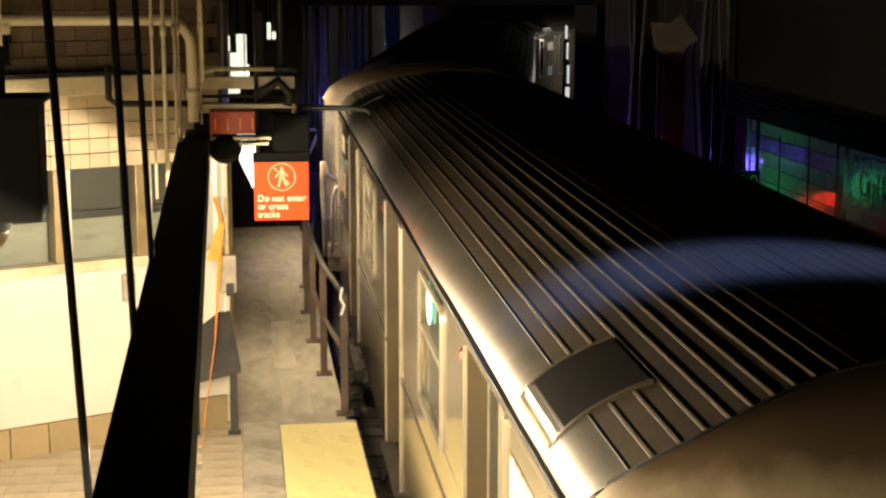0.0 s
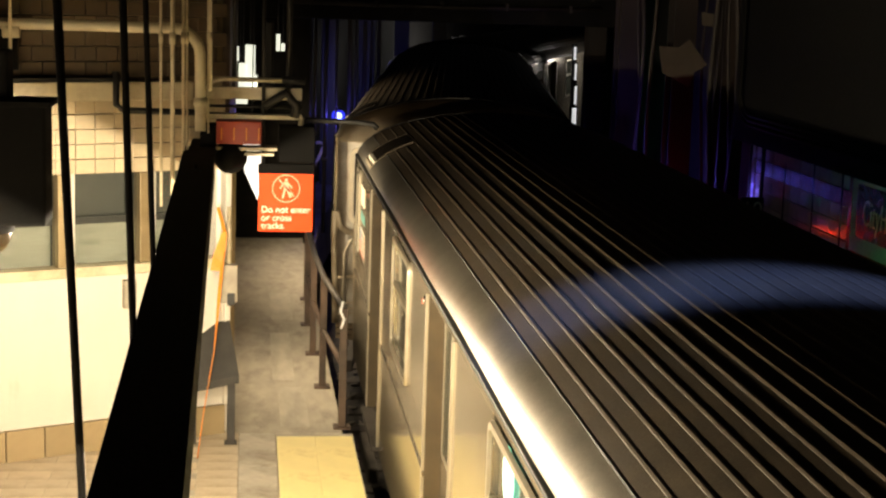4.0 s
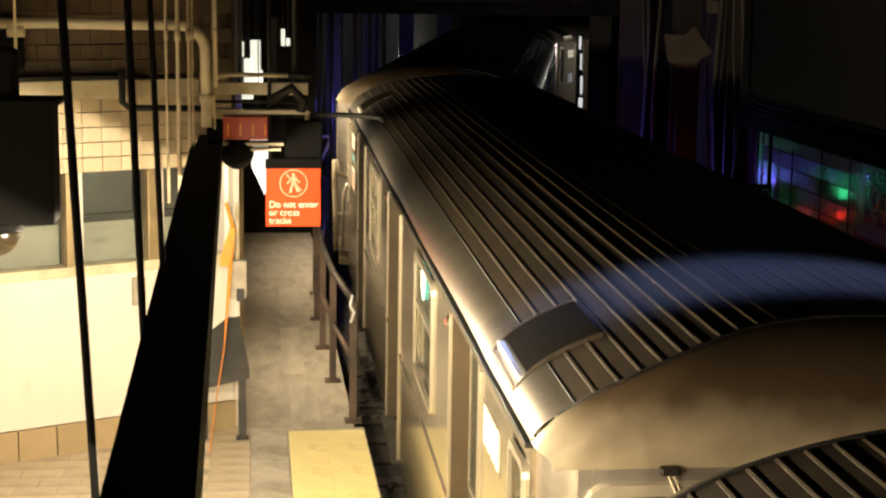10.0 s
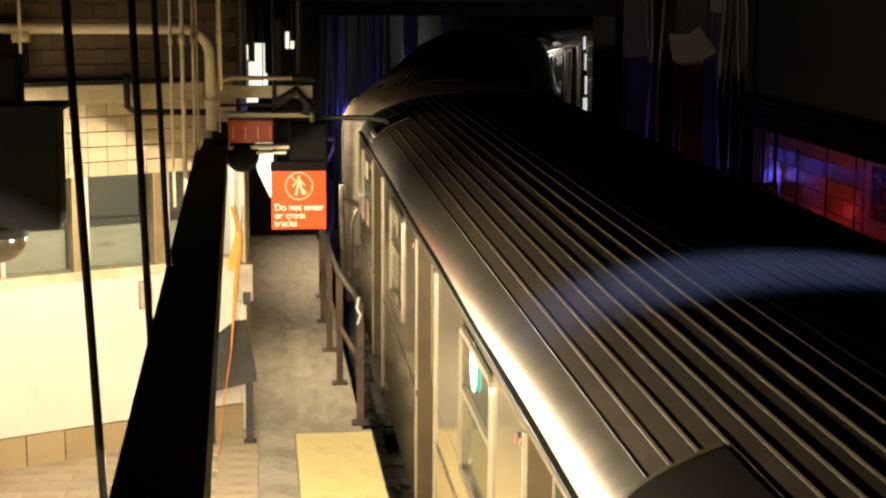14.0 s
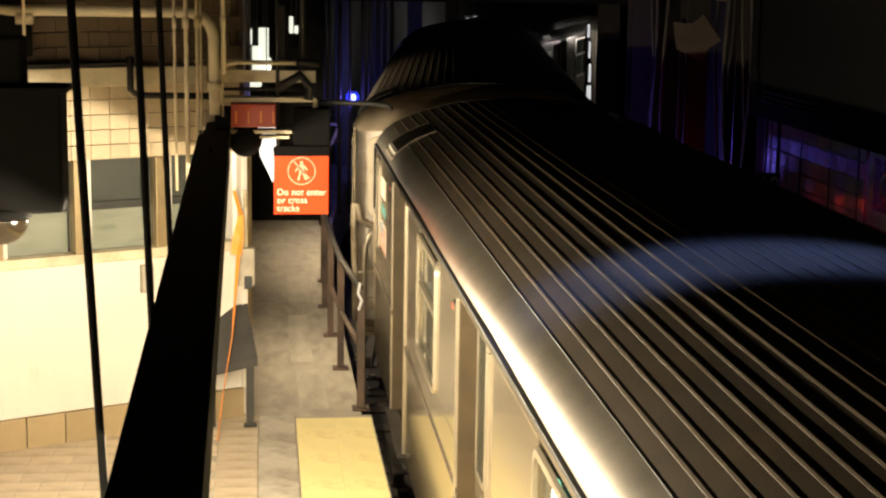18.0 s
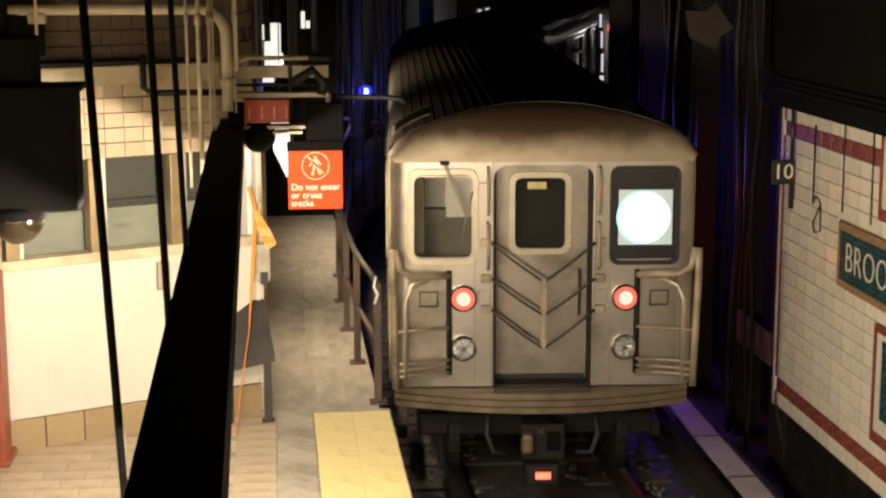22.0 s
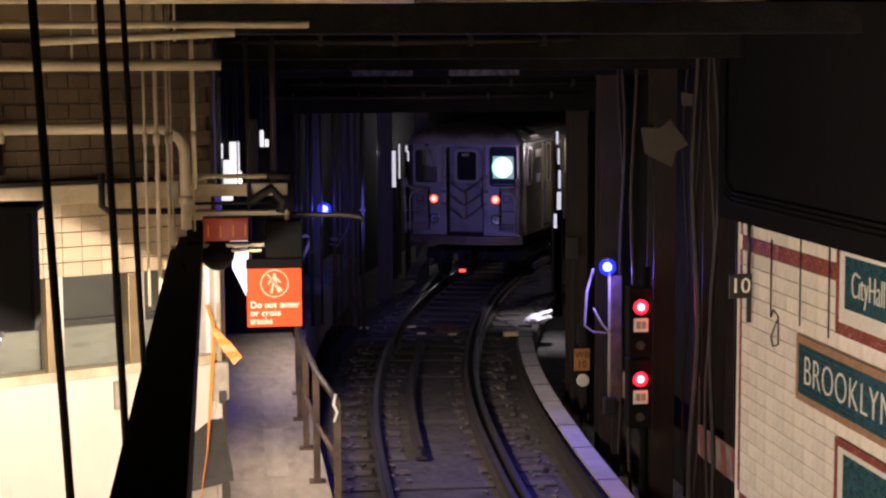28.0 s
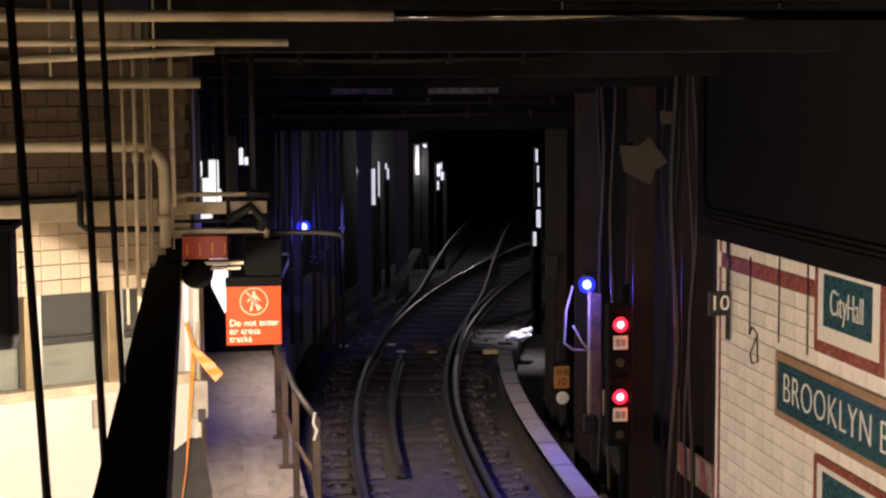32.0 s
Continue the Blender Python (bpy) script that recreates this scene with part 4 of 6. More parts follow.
def end_face(car, e, lit):
    flip = pose(0, FRONT - HALF, 0, 0, 0, 180)

    def put(name, bm, material, parent=car, label="", smooth=False):
        if e > 0:
            bmesh.ops.transform(bm, matrix=flip, verts=bm.verts)
        return part(name, bm, material, parent, label, smooth)
    yb = -HALF
    # corner posts, rounded
    for sx in (-1, 1):
        bm = bmesh.new()
        path = [(sx * 1.16, yb - 0.0)] + [(sx * (1.16 + 0.13 * math.sin(a)), yb + 0.13 - 0.13 * math.cos(a)) for a in [radians(15 * k) for k in range(1, 7)]] + [(sx * 1.29, yb + 0.32)]
        a = [bm.verts.new((x, y, 1.02)) for x, y in path]
        b = [bm.verts.new((x, y, 3.01)) for x, y in path]
        for k in range(len(a) - 1):
            bm.faces.new((a[k], a[k + 1], b[k + 1], b[k])).smooth = True
        put("corner_post", bm, STEEL, car, "rounded steel corner")
    put("face_panel", box(-1.17, -0.60 - 0.52, yb, yb + 0.05, 1.02, 3.0), STEEL)
    put("face_panel", box(-0.60 + 0.02, -0.42, yb, yb + 0.05, 1.02, 3.0, 0.004), STEEL)
    put("face_panel", box(0.42, 0.60 - 0.02, yb, yb + 0.05, 1.02, 3.0, 0.004), STEEL)
    put("face_panel", box(0.60 + 0.52, 1.17, yb, yb + 0.05, 1.02, 3.0), STEEL)
    for sx in (-1, 1):
        put("face_panel", box(sx * 0.58, sx * 1.12, yb, yb + 0.05, 1.02, 2.13, 0.003), STEEL)
        put("face_panel", box(sx * 0.58, sx * 1.12, yb, yb + 0.05, 2.88, 3.0, 0.003), STEEL)
    put("header", box(-0.43, 0.43, yb, yb + 0.06, 2.93, 3.0, 0.004), STEEL)
    # near-black colour stands for the shade at the recess top
    put("recess_top", box(-0.40, 0.40, yb + 0.03, yb + 0.23, 2.93, 2.95), UNDER, car, "top of the door recess, coloured dark for its shade")
    for sx in (-1, 1):
        bm = bmesh.new()
        curve = [(sx * (0.42 - 0.11 + 0.11 * math.sin(radians(15 * k))), 2.93 - 0.11 + 0.11 * math.cos(radians(15 * k))) for k in range(7)] + [(sx * 0.43, 2.935)]
        rings = [[bm.verts.new((x, y, z)) for x, z in curve] for y in (yb - 0.002, yb + 0.06)]
        bm.faces.new(rings[0])
        bm.faces.new(rings[1])
        for k in range(len(curve)):
            j = (k + 1) % len(curve)
            bm.faces.new((rings[0][k], rings[0][j], rings[1][j], rings[1][k]))
        put("recess_corner", bm, STEEL, car, "rounded corner of the door recess")
    # dim cab behind the glass
    put("cab_back", box(-1.2, 1.2, yb + 0.75, yb + 0.78, 2.46, 3.0), PLATE, car, "dim pale cab wall")
    # near-black sheet stands for the unlit space behind the door
    put("door_backing", box(-0.42, 0.42, yb + 0.42, yb + 0.44, 1.05, 2.95), UNDER, car, "dark sheet standing for the unlit vestibule")
    put("cab_panel", box(-1.2, 1.2, yb + 0.60, yb + 0.64, 1.05, 2.46), CABWALL, car, "olive lower cab panel")
    # left window with wiper
    win = put("end_window", pane(0.50, 0.70, 0.06, 0.012, (-0.85, yb + 0.03, 2.50)), ENDGLASS, car, "dark cab window")
    put("window_frame", ring_frame(0.60, 0.82, 0.09, 0.050, 0.026, (-0.85, yb, 2.50)), RIM, win)
    put("inner_bead", ring_frame(0.512, 0.715, 0.06, 0.014, 0.034, (-0.85, yb, 2.50)), STEEL, win)
    put("curtain", box(-1.11, -1.00, yb + 0.10, yb + 0.13, 2.16, 2.84, 0.01), JAMB, win, "dark curtain edge")
    put("blind", box(-0.82, -0.59, yb + 0.10, yb + 0.11, 2.48, 2.86), PLATE, win, "pale half-drawn blind")
    wip = put("wiper", tube([(-0.845, yb - 0.03, 2.95), (-0.72, yb - 0.045, 2.66), (-0.66, yb - 0.035, 2.52)], 0.006, 6), GATE, win, "twin tan wiper arms")
    put("arm", tube([(-0.825, yb - 0.03, 2.95), (-0.70, yb - 0.045, 2.66), (-0.645, yb - 0.035, 2.52)], 0.006, 6), GATE, wip)
    put("blade", tube([(-0.60, yb - 0.03, 2.72), (-0.655, yb - 0.035, 2.52), (-0.70, yb - 0.03, 2.26)], 0.008, 6), GATE, wip)
    put("wiper_motor", box(-0.875, -0.795, yb - 0.04, yb, 2.94, 2.975, 0.012), COLUMN, wip)
    # right window: route display
    rw = put("display_window", pane(0.57, 0.78, 0.06, 0.014, (0.86, yb + 0.02, 2.50)), BLACKSIGN, car, "black display window")
    put("window_frame", ring_frame(0.60, 0.85, 0.08, 0.04, 0.020, (0.86, yb, 2.50)), RUBBER, rw, "black rubber frame")
    if lit:
        put("display", box(0.635, 1.09, yb - 0.002, yb + 0.010, 2.25, 2.72), glow_display(), rw, "bright pale route display")
        put("display_rim", disc(0.225, 0.003, 32, None, (0.842, yb - 0.002, 2.485)), ROUTE_GREEN, rw, "green rim of the disc")
        put("display_disc", disc(0.215, 0.006, 32, None, (0.855, yb - 0.002, 2.485)), ROUTE_WHITE, rw, "white-lit route disc")
    # storm door in its recess
    bm = bmesh.new()
    for xa, xb, za, zb in ((-0.40, -0.225, 1.03, 2.93), (0.205, 0.40, 1.03, 2.93), (-0.225, 0.205, 1.03, 2.185), (-0.225, 0.205, 2.795, 2.93)):
        B(bm, xa, xb, yb + 0.22, yb + 0.25, za, zb)
    door = put("storm_door", bm, STORM, car, "grey steel storm door, darkened for its recess shade")
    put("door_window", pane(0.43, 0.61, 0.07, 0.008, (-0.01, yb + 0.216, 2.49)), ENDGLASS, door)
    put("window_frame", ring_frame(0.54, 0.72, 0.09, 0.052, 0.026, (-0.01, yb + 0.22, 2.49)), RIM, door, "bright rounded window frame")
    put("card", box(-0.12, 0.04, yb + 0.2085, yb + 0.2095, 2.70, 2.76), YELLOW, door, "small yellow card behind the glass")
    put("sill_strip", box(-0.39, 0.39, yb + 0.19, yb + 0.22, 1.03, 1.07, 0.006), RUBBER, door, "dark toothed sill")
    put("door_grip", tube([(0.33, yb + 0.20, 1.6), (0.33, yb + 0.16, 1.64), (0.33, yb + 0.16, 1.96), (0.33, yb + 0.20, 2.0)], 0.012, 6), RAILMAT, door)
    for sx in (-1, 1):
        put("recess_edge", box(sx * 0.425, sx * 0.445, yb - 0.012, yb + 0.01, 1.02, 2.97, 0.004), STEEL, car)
        # recess sides coloured near-black in place of their shade
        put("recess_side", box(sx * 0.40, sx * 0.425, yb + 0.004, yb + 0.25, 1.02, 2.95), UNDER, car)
        for z in (2.25, 2.72):
            put("grab_rail", tube([(sx * 0.47, yb - 0.005, z - 0.20), (sx * 0.47, yb - 0.05, z - 0.18), (sx * 0.47, yb - 0.05, z + 0.18), (sx * 0.47, yb - 0.005, z + 0.20)], 0.014, 6), GATE, car, "tan grab rail")
        for z in (1.70, 1.97, 2.28):
            put("chain_bracket", box(sx * 0.435, sx * 0.53, yb - 0.035, yb, z - 0.04, z + 0.035, 0.01), GATE)
        for z in (1.74, 2.66):
            put("hinge_plate", box(sx * 0.45, sx * 0.55, yb - 0.014, yb, z, z + 0.13, 0.006), STEEL)
    # three safety chains that hang in a V
    for z0, z1 in ((2.28, 1.96), (1.97, 1.67), (1.70, 1.38)):
        for sx in (-1, 1):
            put("safety_chain", tube([(sx * (0.44 - 0.43 * k / 6), yb - 0.04 - 0.05 * k / 6, z0 + (z1 - z0) * (k / 6) ** 1.0 - 0.012 * math.sin(math.pi * k / 6)) for k in range(7)], 0.013, 6), RAILMAT, car, "drooping safety chain")
    put("chain_strap", box(-0.024, 0.024, yb - 0.10, yb - 0.085, 1.37, 1.98, 0.004), GATE, car, "tan strap joining the chains")
    # lamps
    for sx in (-1, 1):
        tail = put("tail_lamp", disc(0.118, 0.05, 24, None, (0.012 + sx * 0.69, yb, 1.80)), LENS, car, "round tail lamp in a chrome ring")
        put("lens", disc(0.102, 0.058, 24, None, (0.012 + sx * 0.69, yb, 1.80)), TAIL_GLOW if lit else REDPAINT, tail, "lit red lens" if lit else "")
        if lit:
            put("lens_core", disc(0.066, 0.062, 20, None, (0.012 + sx * 0.69, yb, 1.80)), TAIL_CORE, tail, "bright middle of the lens")
        head = put("head_lamp", disc(0.114, 0.05, 24, None, (0.012 + sx * 0.69, yb, 1.365)), LENS, car, "unlit chrome head lamp")
        put("lens", disc(0.098, 0.056, 20, None, (0.012 + sx * 0.69, yb, 1.365)), LAMPGLASS, head, "fluted glass lens")
        put("lens_core", disc(0.026, 0.062, 10, None, (0.012 + sx * 0.69, yb, 1.365)), LENS, head)
        # folding gate at the corner
        # added panel, its darker colour stands for the gate's shade
        put("gate_well", box(sx * 0.79, sx * 1.15, yb - 0.006, yb - 0.001, 1.10, 2.02, 0.002), STORM, car, "added panel darkened for the shade behind the gate")
        gate = put("corner_gate", tube([(sx * 0.80, yb - 0.03, 2.00), (sx * 0.98, yb - 0.12, 2.02), (sx * 1.13, yb - 0.20, 2.04), (sx * 1.22, yb - 0.24, 2.10), (sx * 1.25, yb - 0.25, 2.26), (sx * 1.275, yb - 0.25, 2.26), (sx * 1.28, yb - 0.25, 2.05), (sx * 1.265, yb - 0.25, 1.55), (sx * 1.255, yb - 0.25, 1.08)], 0.032, 8), GATE, car, "folding tan gate frame")
        put("gate_brace", tube([(sx * 0.98, yb - 0.12, 1.99), (sx * 1.12, yb - 0.19, 1.94), (sx * 1.17, yb - 0.21, 1.82), (sx * 1.18, yb - 0.21, 1.12)], 0.020, 8), RIM, gate)
        put("gate_post", tube([(sx * 0.80, yb - 0.03, 1.14), (sx * 0.80, yb - 0.03, 2.04)], 0.024, 6), UNDER, gate)
        for z in (1.16, 1.21, 1.27, 1.55):
            put("gate_bar", tube([(sx * 0.80, yb - 0.05, z), (sx * 1.10, yb - 0.17, z + 0.01), (sx * 1.25, yb - 0.25, z + 0.01)], 0.014, 6), GATE, gate)
        put("gate_latch", tube([(sx * 0.90, yb - 0.10, 1.75), (sx * 0.90, yb - 0.13, 1.88), (sx * 1.05, yb - 0.13, 1.88), (sx * 1.05, yb - 0.10, 1.75), (sx * 0.90, yb - 0.10, 1.75)], 0.008, 6), RAILMAT, gate)
    # anticlimber, bowed and grooved
    ac = None
    for k, z in enumerate((0.84, 0.90, 0.96)):
        arc = [(x, yb - 0.20 + 0.30 * (x / 1.25) ** 2, z) for x in [-1.25 + 2.5 * j / 16 for j in range(17)]]
        bm = sweep(arc, [(-0.26, 0.0), (0.04, 0.0), (0.04, 0.05), (-0.26, 0.05)])
        ob = put("anticlimber" if ac is None else "anticlimber_flange", bm, ANTI, ac or car, "bowed grooved buffer beam" if ac is None else "")
        ac = ac or ob
    put("step_plate", box(-0.42, 0.42, yb - 0.12, yb + 0.02, 1.01, 1.03, 0.004), RAILMAT, car)
    # coupler
    cp = put("coupler", box(-0.11, 0.11, yb - 0.10, yb + 0.6, 0.46, 0.70, 0.03), UNDER, car, "dark coupler head")
    put("coupler_face", box(-0.19, 0.19, yb - 0.17, yb - 0.10, 0.40, 0.72, 0.025), UNDER, cp)
    put("guide_horn", box(-0.19, -0.09, yb - 0.27, yb - 0.16, 0.49, 0.66, 0.03), ANTI, cp, "worn guide horn")
    put("jaw_cavity", box(0.03, 0.15, yb - 0.178, yb - 0.165, 0.49, 0.66, 0.004), PITCH, cp)
    put("lock_pin", disc(0.03, 0.06, 12, None, (-0.02, yb - 0.15, 0.68)), RAILMAT, cp)
    put("electric_box", box(-0.15, 0.15, yb - 0.18, yb + 0.1, 0.17, 0.37, 0.02), UNDER, cp)
    put("box_cover", box(-0.13, 0.13, yb - 0.20, yb - 0.178, 0.20, 0.36, 0.008), DARKSTEEL, cp)
    put("box_hanger", tube([(-0.12, yb - 0.02, 0.37), (-0.12, yb - 0.02, 0.48)], 0.015, 6), UNDER, cp)
    put("box_hanger", tube([(0.12, yb - 0.02, 0.37), (0.12, yb - 0.02, 0.48)], 0.015, 6), UNDER, cp)
    if lit:
        put("marker_lamp", box(-0.065, 0.065, yb - 0.225, yb - 0.20, 0.25, 0.31, 0.006), AMBER, cp, "small glowing orange-red marker")
    for sx in (-1, 1):
        put("air_hose", tube([(sx * 0.45, yb + 0.05, 0.82), (sx * 0.48, yb - 0.10, 0.62), (sx * 0.42, yb - 0.12, 0.46), (sx * 0.30, yb - 0.05, 0.44)], 0.022, 6), RUBBER, car)


DISPLAY = []


def glow_display():
    if not DISPLAY:
        DISPLAY.append(glow("pale_display_field", (0.45, 0.75, 0.68), 0.45))
    return DISPLAY[0]


cars = [build_car(True), build_car(False, True)]
mid = build_car(False)
cars.append(mid)
for _ in range(4):
    cars.append(copy_thing(mid, Matrix()))

# how far the train's last end has come along the track, in metres from the camera's line
PROGRESS = ((0, -54.90), (1, -52.10), (2, -49.05), (6, -36.95), (7, -33.80), (10, -24.25), (11, -21.20), (12, -17.95), (17, -2.15), (19.5, 5.44), (20, 6.99), (20.5, 8.48), (21, 9.97), (21.5, 11.49), (22, 13.02), (22.5, 14.64),
            (23, 16.32), (23.5, 17.95), (24, 19.55), (24.5, 21.22), (25, 22.95), (25.5, 24.75), (27.5, 31.9), (28, 33.75), (28.5, 35.5), (29, 37.3), (30, 41.05), (31, 45.0), (32, 49.2))
_arc = [(0.0, -80.0)]
for _k in range(1, 2400):
    _y = -80 + 0.1 * _k
    _arc.append((_arc[-1][0] + math.hypot(0.1, track_x(_y) - track_x(_y - 0.1)), _y))
ARC = np.array(_arc)


def on_track(s):
    """The point s metres along the track, counted from abreast of the camera."""
    y = float(np.interp(s + 80.0, ARC[:, 0], ARC[:, 1]))
    return Vector((track_x(y), y, track_z(y)))


def smooth_progress(t):
    ts, ss = [p[0] for p in PROGRESS], [p[1] for p in PROGRESS]
    w = np.linspace(-0.3, 0.3, 7)
    return float(np.mean([np.interp(min(max(t + q, 0), 32), ts, ss) + (q if t + q < 0 else 0) * 2.75 + ((t + q - 32) * 6.1 if t + q > 32 else 0) for q in w]))


def motions():
    for k, car in enumerate(cars):
        rows_ = []
        for j in range(0, 65):
            t = j * 0.5
            s = smooth_progress(t) + CAR * k + HALF
            a, b = on_track(s + 0.72 - 5.5), on_track(s + 0.72 + 5.5)
            c, d = a + (b - a) * (4.78 / 11.0), b - a
            rows_.append((t, pose(c.x, c.y, c.z, math.degrees(math.atan2(d.z, 11.0)), 0, -math.degrees(math.atan2(d.x, d.y)))))
        walk(car, rows_)
    swing = ((0, 14), (3.5, 12), (9, 12), (16, 8), (19, 4), (20.5, -6), (21.5, -14), (22.5, -32), (23.0, -34), (24, -30), (25, -34), (26.5, -30), (28, -36), (29.5, -33), (31, -38), (32, -40))
    walk(flap, [(t, pose(-0.165, 12.16, 2.78, 0, a, 0)) for t, a in swing])


# ---------------------------------------------------------------- booth at the platform end
BM = pose(-1.94, 11.59, 0, 0, 0, 26.18)
booth = thing("wall_booth", "white booth wall with cream tiles, windows and tan skirting", "wall", kind="structure", m=BM)
L = 1.99
part("core", box(-6, L, 0.10, 0.22, PLAT, 2.50), WALLWHITE, booth)
part("core", box(-6, L, 0.10, 0.22, 3.24, 5.35), BOOTHGROUT, booth)
part("wall_face", box(-0.02, L - 0.005, 0.0, 0.10, 1.34, 2.48, 0.004), WALLWHITE, booth, "overlit white painted wall")
part("wall_face", box(-6, -0.02, 0.0, 0.10, 1.34, 2.48), WALLWHITE, booth)
m_sk = mesh_of("skirting_tile", box(-0.145, 0.145, -0.02, 0.10, 0, 0.235, 0.004), SKIRT)
for k in range(9):
    piece("skirting_tile", m_sk, booth, pose(L - 0.15 - 0.298 * k, 0, PLAT))
part("sill", box(-0.35, L, -0.05, 0.12, 2.47, 2.545, 0.006), CREAM, booth, "cream window sill")
for k, x in enumerate((-0.62, 0.02, 0.665, 1.31)):
    part("mullion", box(x - 0.05, x + 0.05, -0.015, 0.12, 2.54, 3.24, 0.005), BRASS, booth, "tan metal mullion")
    part("stop_bead", box(x + 0.055, x + 0.085, 0.0, 0.08, 2.54, 3.24, 0.003), WALLWHITE, booth)
for a, b in ((-0.57, -0.03), (0.07, 0.615), (0.715, 1.26), (1.36, 1.93)):
    w = part("window", box(a, b, 0.055, 0.063, 2.55, 3.24), BOOTHGLASS, booth, "grimy booth window with papers behind")
    part("papers", box(a, b, 0.16, 0.17, 2.50, 2.845), PAPER, w, "crumpled papers behind the glass")
    part("ledge", box(a, b, 0.12, 0.17, 2.845, 2.90), DARKWOOD, w)
    part("blind", box(a, b, 0.30, 0.31, 2.88, 3.26), BLIND, w)
part("fascia", box(-6, 1.66, -0.10, 0.11, 3.79, 3.93, 0.008), CREAM, booth, "cream painted fascia band")
part("fascia_shadow_strip", box(-6, 1.10, -0.13, 0.11, 3.932, 3.965, 0.004), DARKSTEEL, booth, "dark strip above the fascia")
TQ, TR = 0.112, 0.152
m_bt = mesh_of("wall_tile", box(-TR / 2 + 0.002, TR / 2 - 0.002, 0, 0.1, -TQ / 2 + 0.003, TQ / 2 - 0.003, 0.003), BEIGETILE)
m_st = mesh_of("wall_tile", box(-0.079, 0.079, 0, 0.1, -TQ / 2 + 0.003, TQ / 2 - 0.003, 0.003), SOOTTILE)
for r in range(5):
    for k in range(14):
        piece("wall_tile", m_bt, booth, pose(L - 0.09 - TR * k, 0.005, 3.295 + TQ * r))
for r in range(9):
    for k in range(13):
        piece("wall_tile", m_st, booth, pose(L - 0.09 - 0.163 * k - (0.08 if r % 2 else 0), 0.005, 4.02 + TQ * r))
part("corner_trim", box(L - 0.02, L + 0.03, -0.03, 0.20, 1.34, 3.24, 0.006), WALLWHITE, booth, "bright white corner trim")
part("dark_duct", box(-1.2, 0.30, -0.12, 0.0, 4.02, 4.32, 0.01), PITCH, booth, "dark duct across the upper wall")
part("switch_box", box(1.12, 1.22, -0.05, 0.0, 2.20, 2.42, 0.006), CONCRETE, booth, "small grey switch box")

side = thing("wall_booth_side", "white side wall of the booth along the walkway", "wall", kind="structure")
part("wall_face", box(-0.32, -0.14, 12.52, 19.5, PLAT, 3.25), WALLWHITE, side)
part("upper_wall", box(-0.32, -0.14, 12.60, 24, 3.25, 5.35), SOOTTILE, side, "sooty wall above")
part("door_frame", box(-0.16, -0.10, 14.1, 14.2, PLAT, 3.2, 0.006), BRASS, side)
part("door_frame", box(-0.16, -0.10, 15.1, 15.2, PLAT, 3.2, 0.006), BRASS, side)
meter = thing("wall_box", "small grey electric box with a dark gauge on the corner wall", "electric box")
part("case", box(-0.20, -0.06, 12.30, 12.42, 2.20, 2.50, 0.01), CONCRETE, meter)
part("gauge", box(-0.14, -0.08, 12.28, 12.30, 2.18, 2.28, 0.006), BLACKSIGN, meter)
part("pipe", tube([(-0.13, 12.36, 2.5), (-0.13, 12.36, 2.95)], 0.018), CREAM, meter)

# red column beside the booth
col = thing("platform_column", "chipped red steel column with a cream top, standing on the platform", "column")
part("shaft", box(-2.42, -1.98, 11.22, 11.52, PLAT, 2.50, 0.02), REDPAINT, col)
part("upper_shaft", box(-2.42, -1.98, 11.22, 11.52, 2.50, 3.55, 0.02), CREAM, col, "cream upper shaft")
part("base", box(-2.45, -1.95, 11.19, 11.55, PLAT, PLAT + 0.05, 0.01), REDPAINT, col)
bin_ = thing("dark_bin", "dark rounded bin standing on the platform", "bin")
part("drum", tube([(-2.12, 10.75, PLAT), (-2.12, 10.75, PLAT + 0.42)], 0.17, 18), RUBBER, bin_)
part("rim", tube([(-2.12, 10.75, PLAT + 0.42), (-2.12, 10.75, PLAT + 0.47)], 0.185, 18), DARKSTEEL, bin_)

# slanted dark stand beside the walkway
stand = thing("slanted_stand", "dark slanted board on two legs against the booth corner", "stand")
bm = bmesh.new()
v = [bm.verts.new(p) for p in ((-0.42, 12.44, 2.00), (-0.12, 12.44, 2.03), (-0.04, 12.12, 1.66), (-0.42, 12.10, 1.58), (-0.42, 12.44, 1.94), (-0.12, 12.44, 1.97), (-0.04, 12.12, 1.60), (-0.42, 12.10, 1.52))]
for q in ((0, 1, 2, 3), (7, 6, 5, 4), (0, 4, 5, 1), (1, 5, 6, 2), (2, 6, 7, 3), (3, 7, 4, 0)):
    bm.faces.new([v[i] for i in q])
part("board", bm, DARKWOOD, stand)
part("leg", box(-0.13, -0.07, 12.14, 12.20, PLAT, 1.60, 0.004), DARKWOOD, stand)
part("leg", box(-0.42, -0.37, 12.14, 12.20, PLAT, 1.55, 0.004), DARKWOOD, stand)
part("foot_plate", box(-0.15, -0.05, 12.12, 12.22, PLAT, PLAT + 0.012), DARKWOOD, stand)

# railing along the walkway
rail_th = thing("walkway_railing", "brown steel pipe railing along the track edge of the walkway", "railing")
RP = [(0.80, 12.62), (0.70, 13.95), (0.665, 15.25), (0.66, 16.6), (0.70, 18.0), (0.78, 19.6)]
part("top_rail", tube([(x, y, PLAT + 1.00) for x, y in RP], 0.028, 10), RAILMAT, rail_th, "worn bright top rail")
part("mid_rail", tube([(x, y, PLAT + 0.52) for x, y in RP], 0.024, 8), RAILPAINT, rail_th)
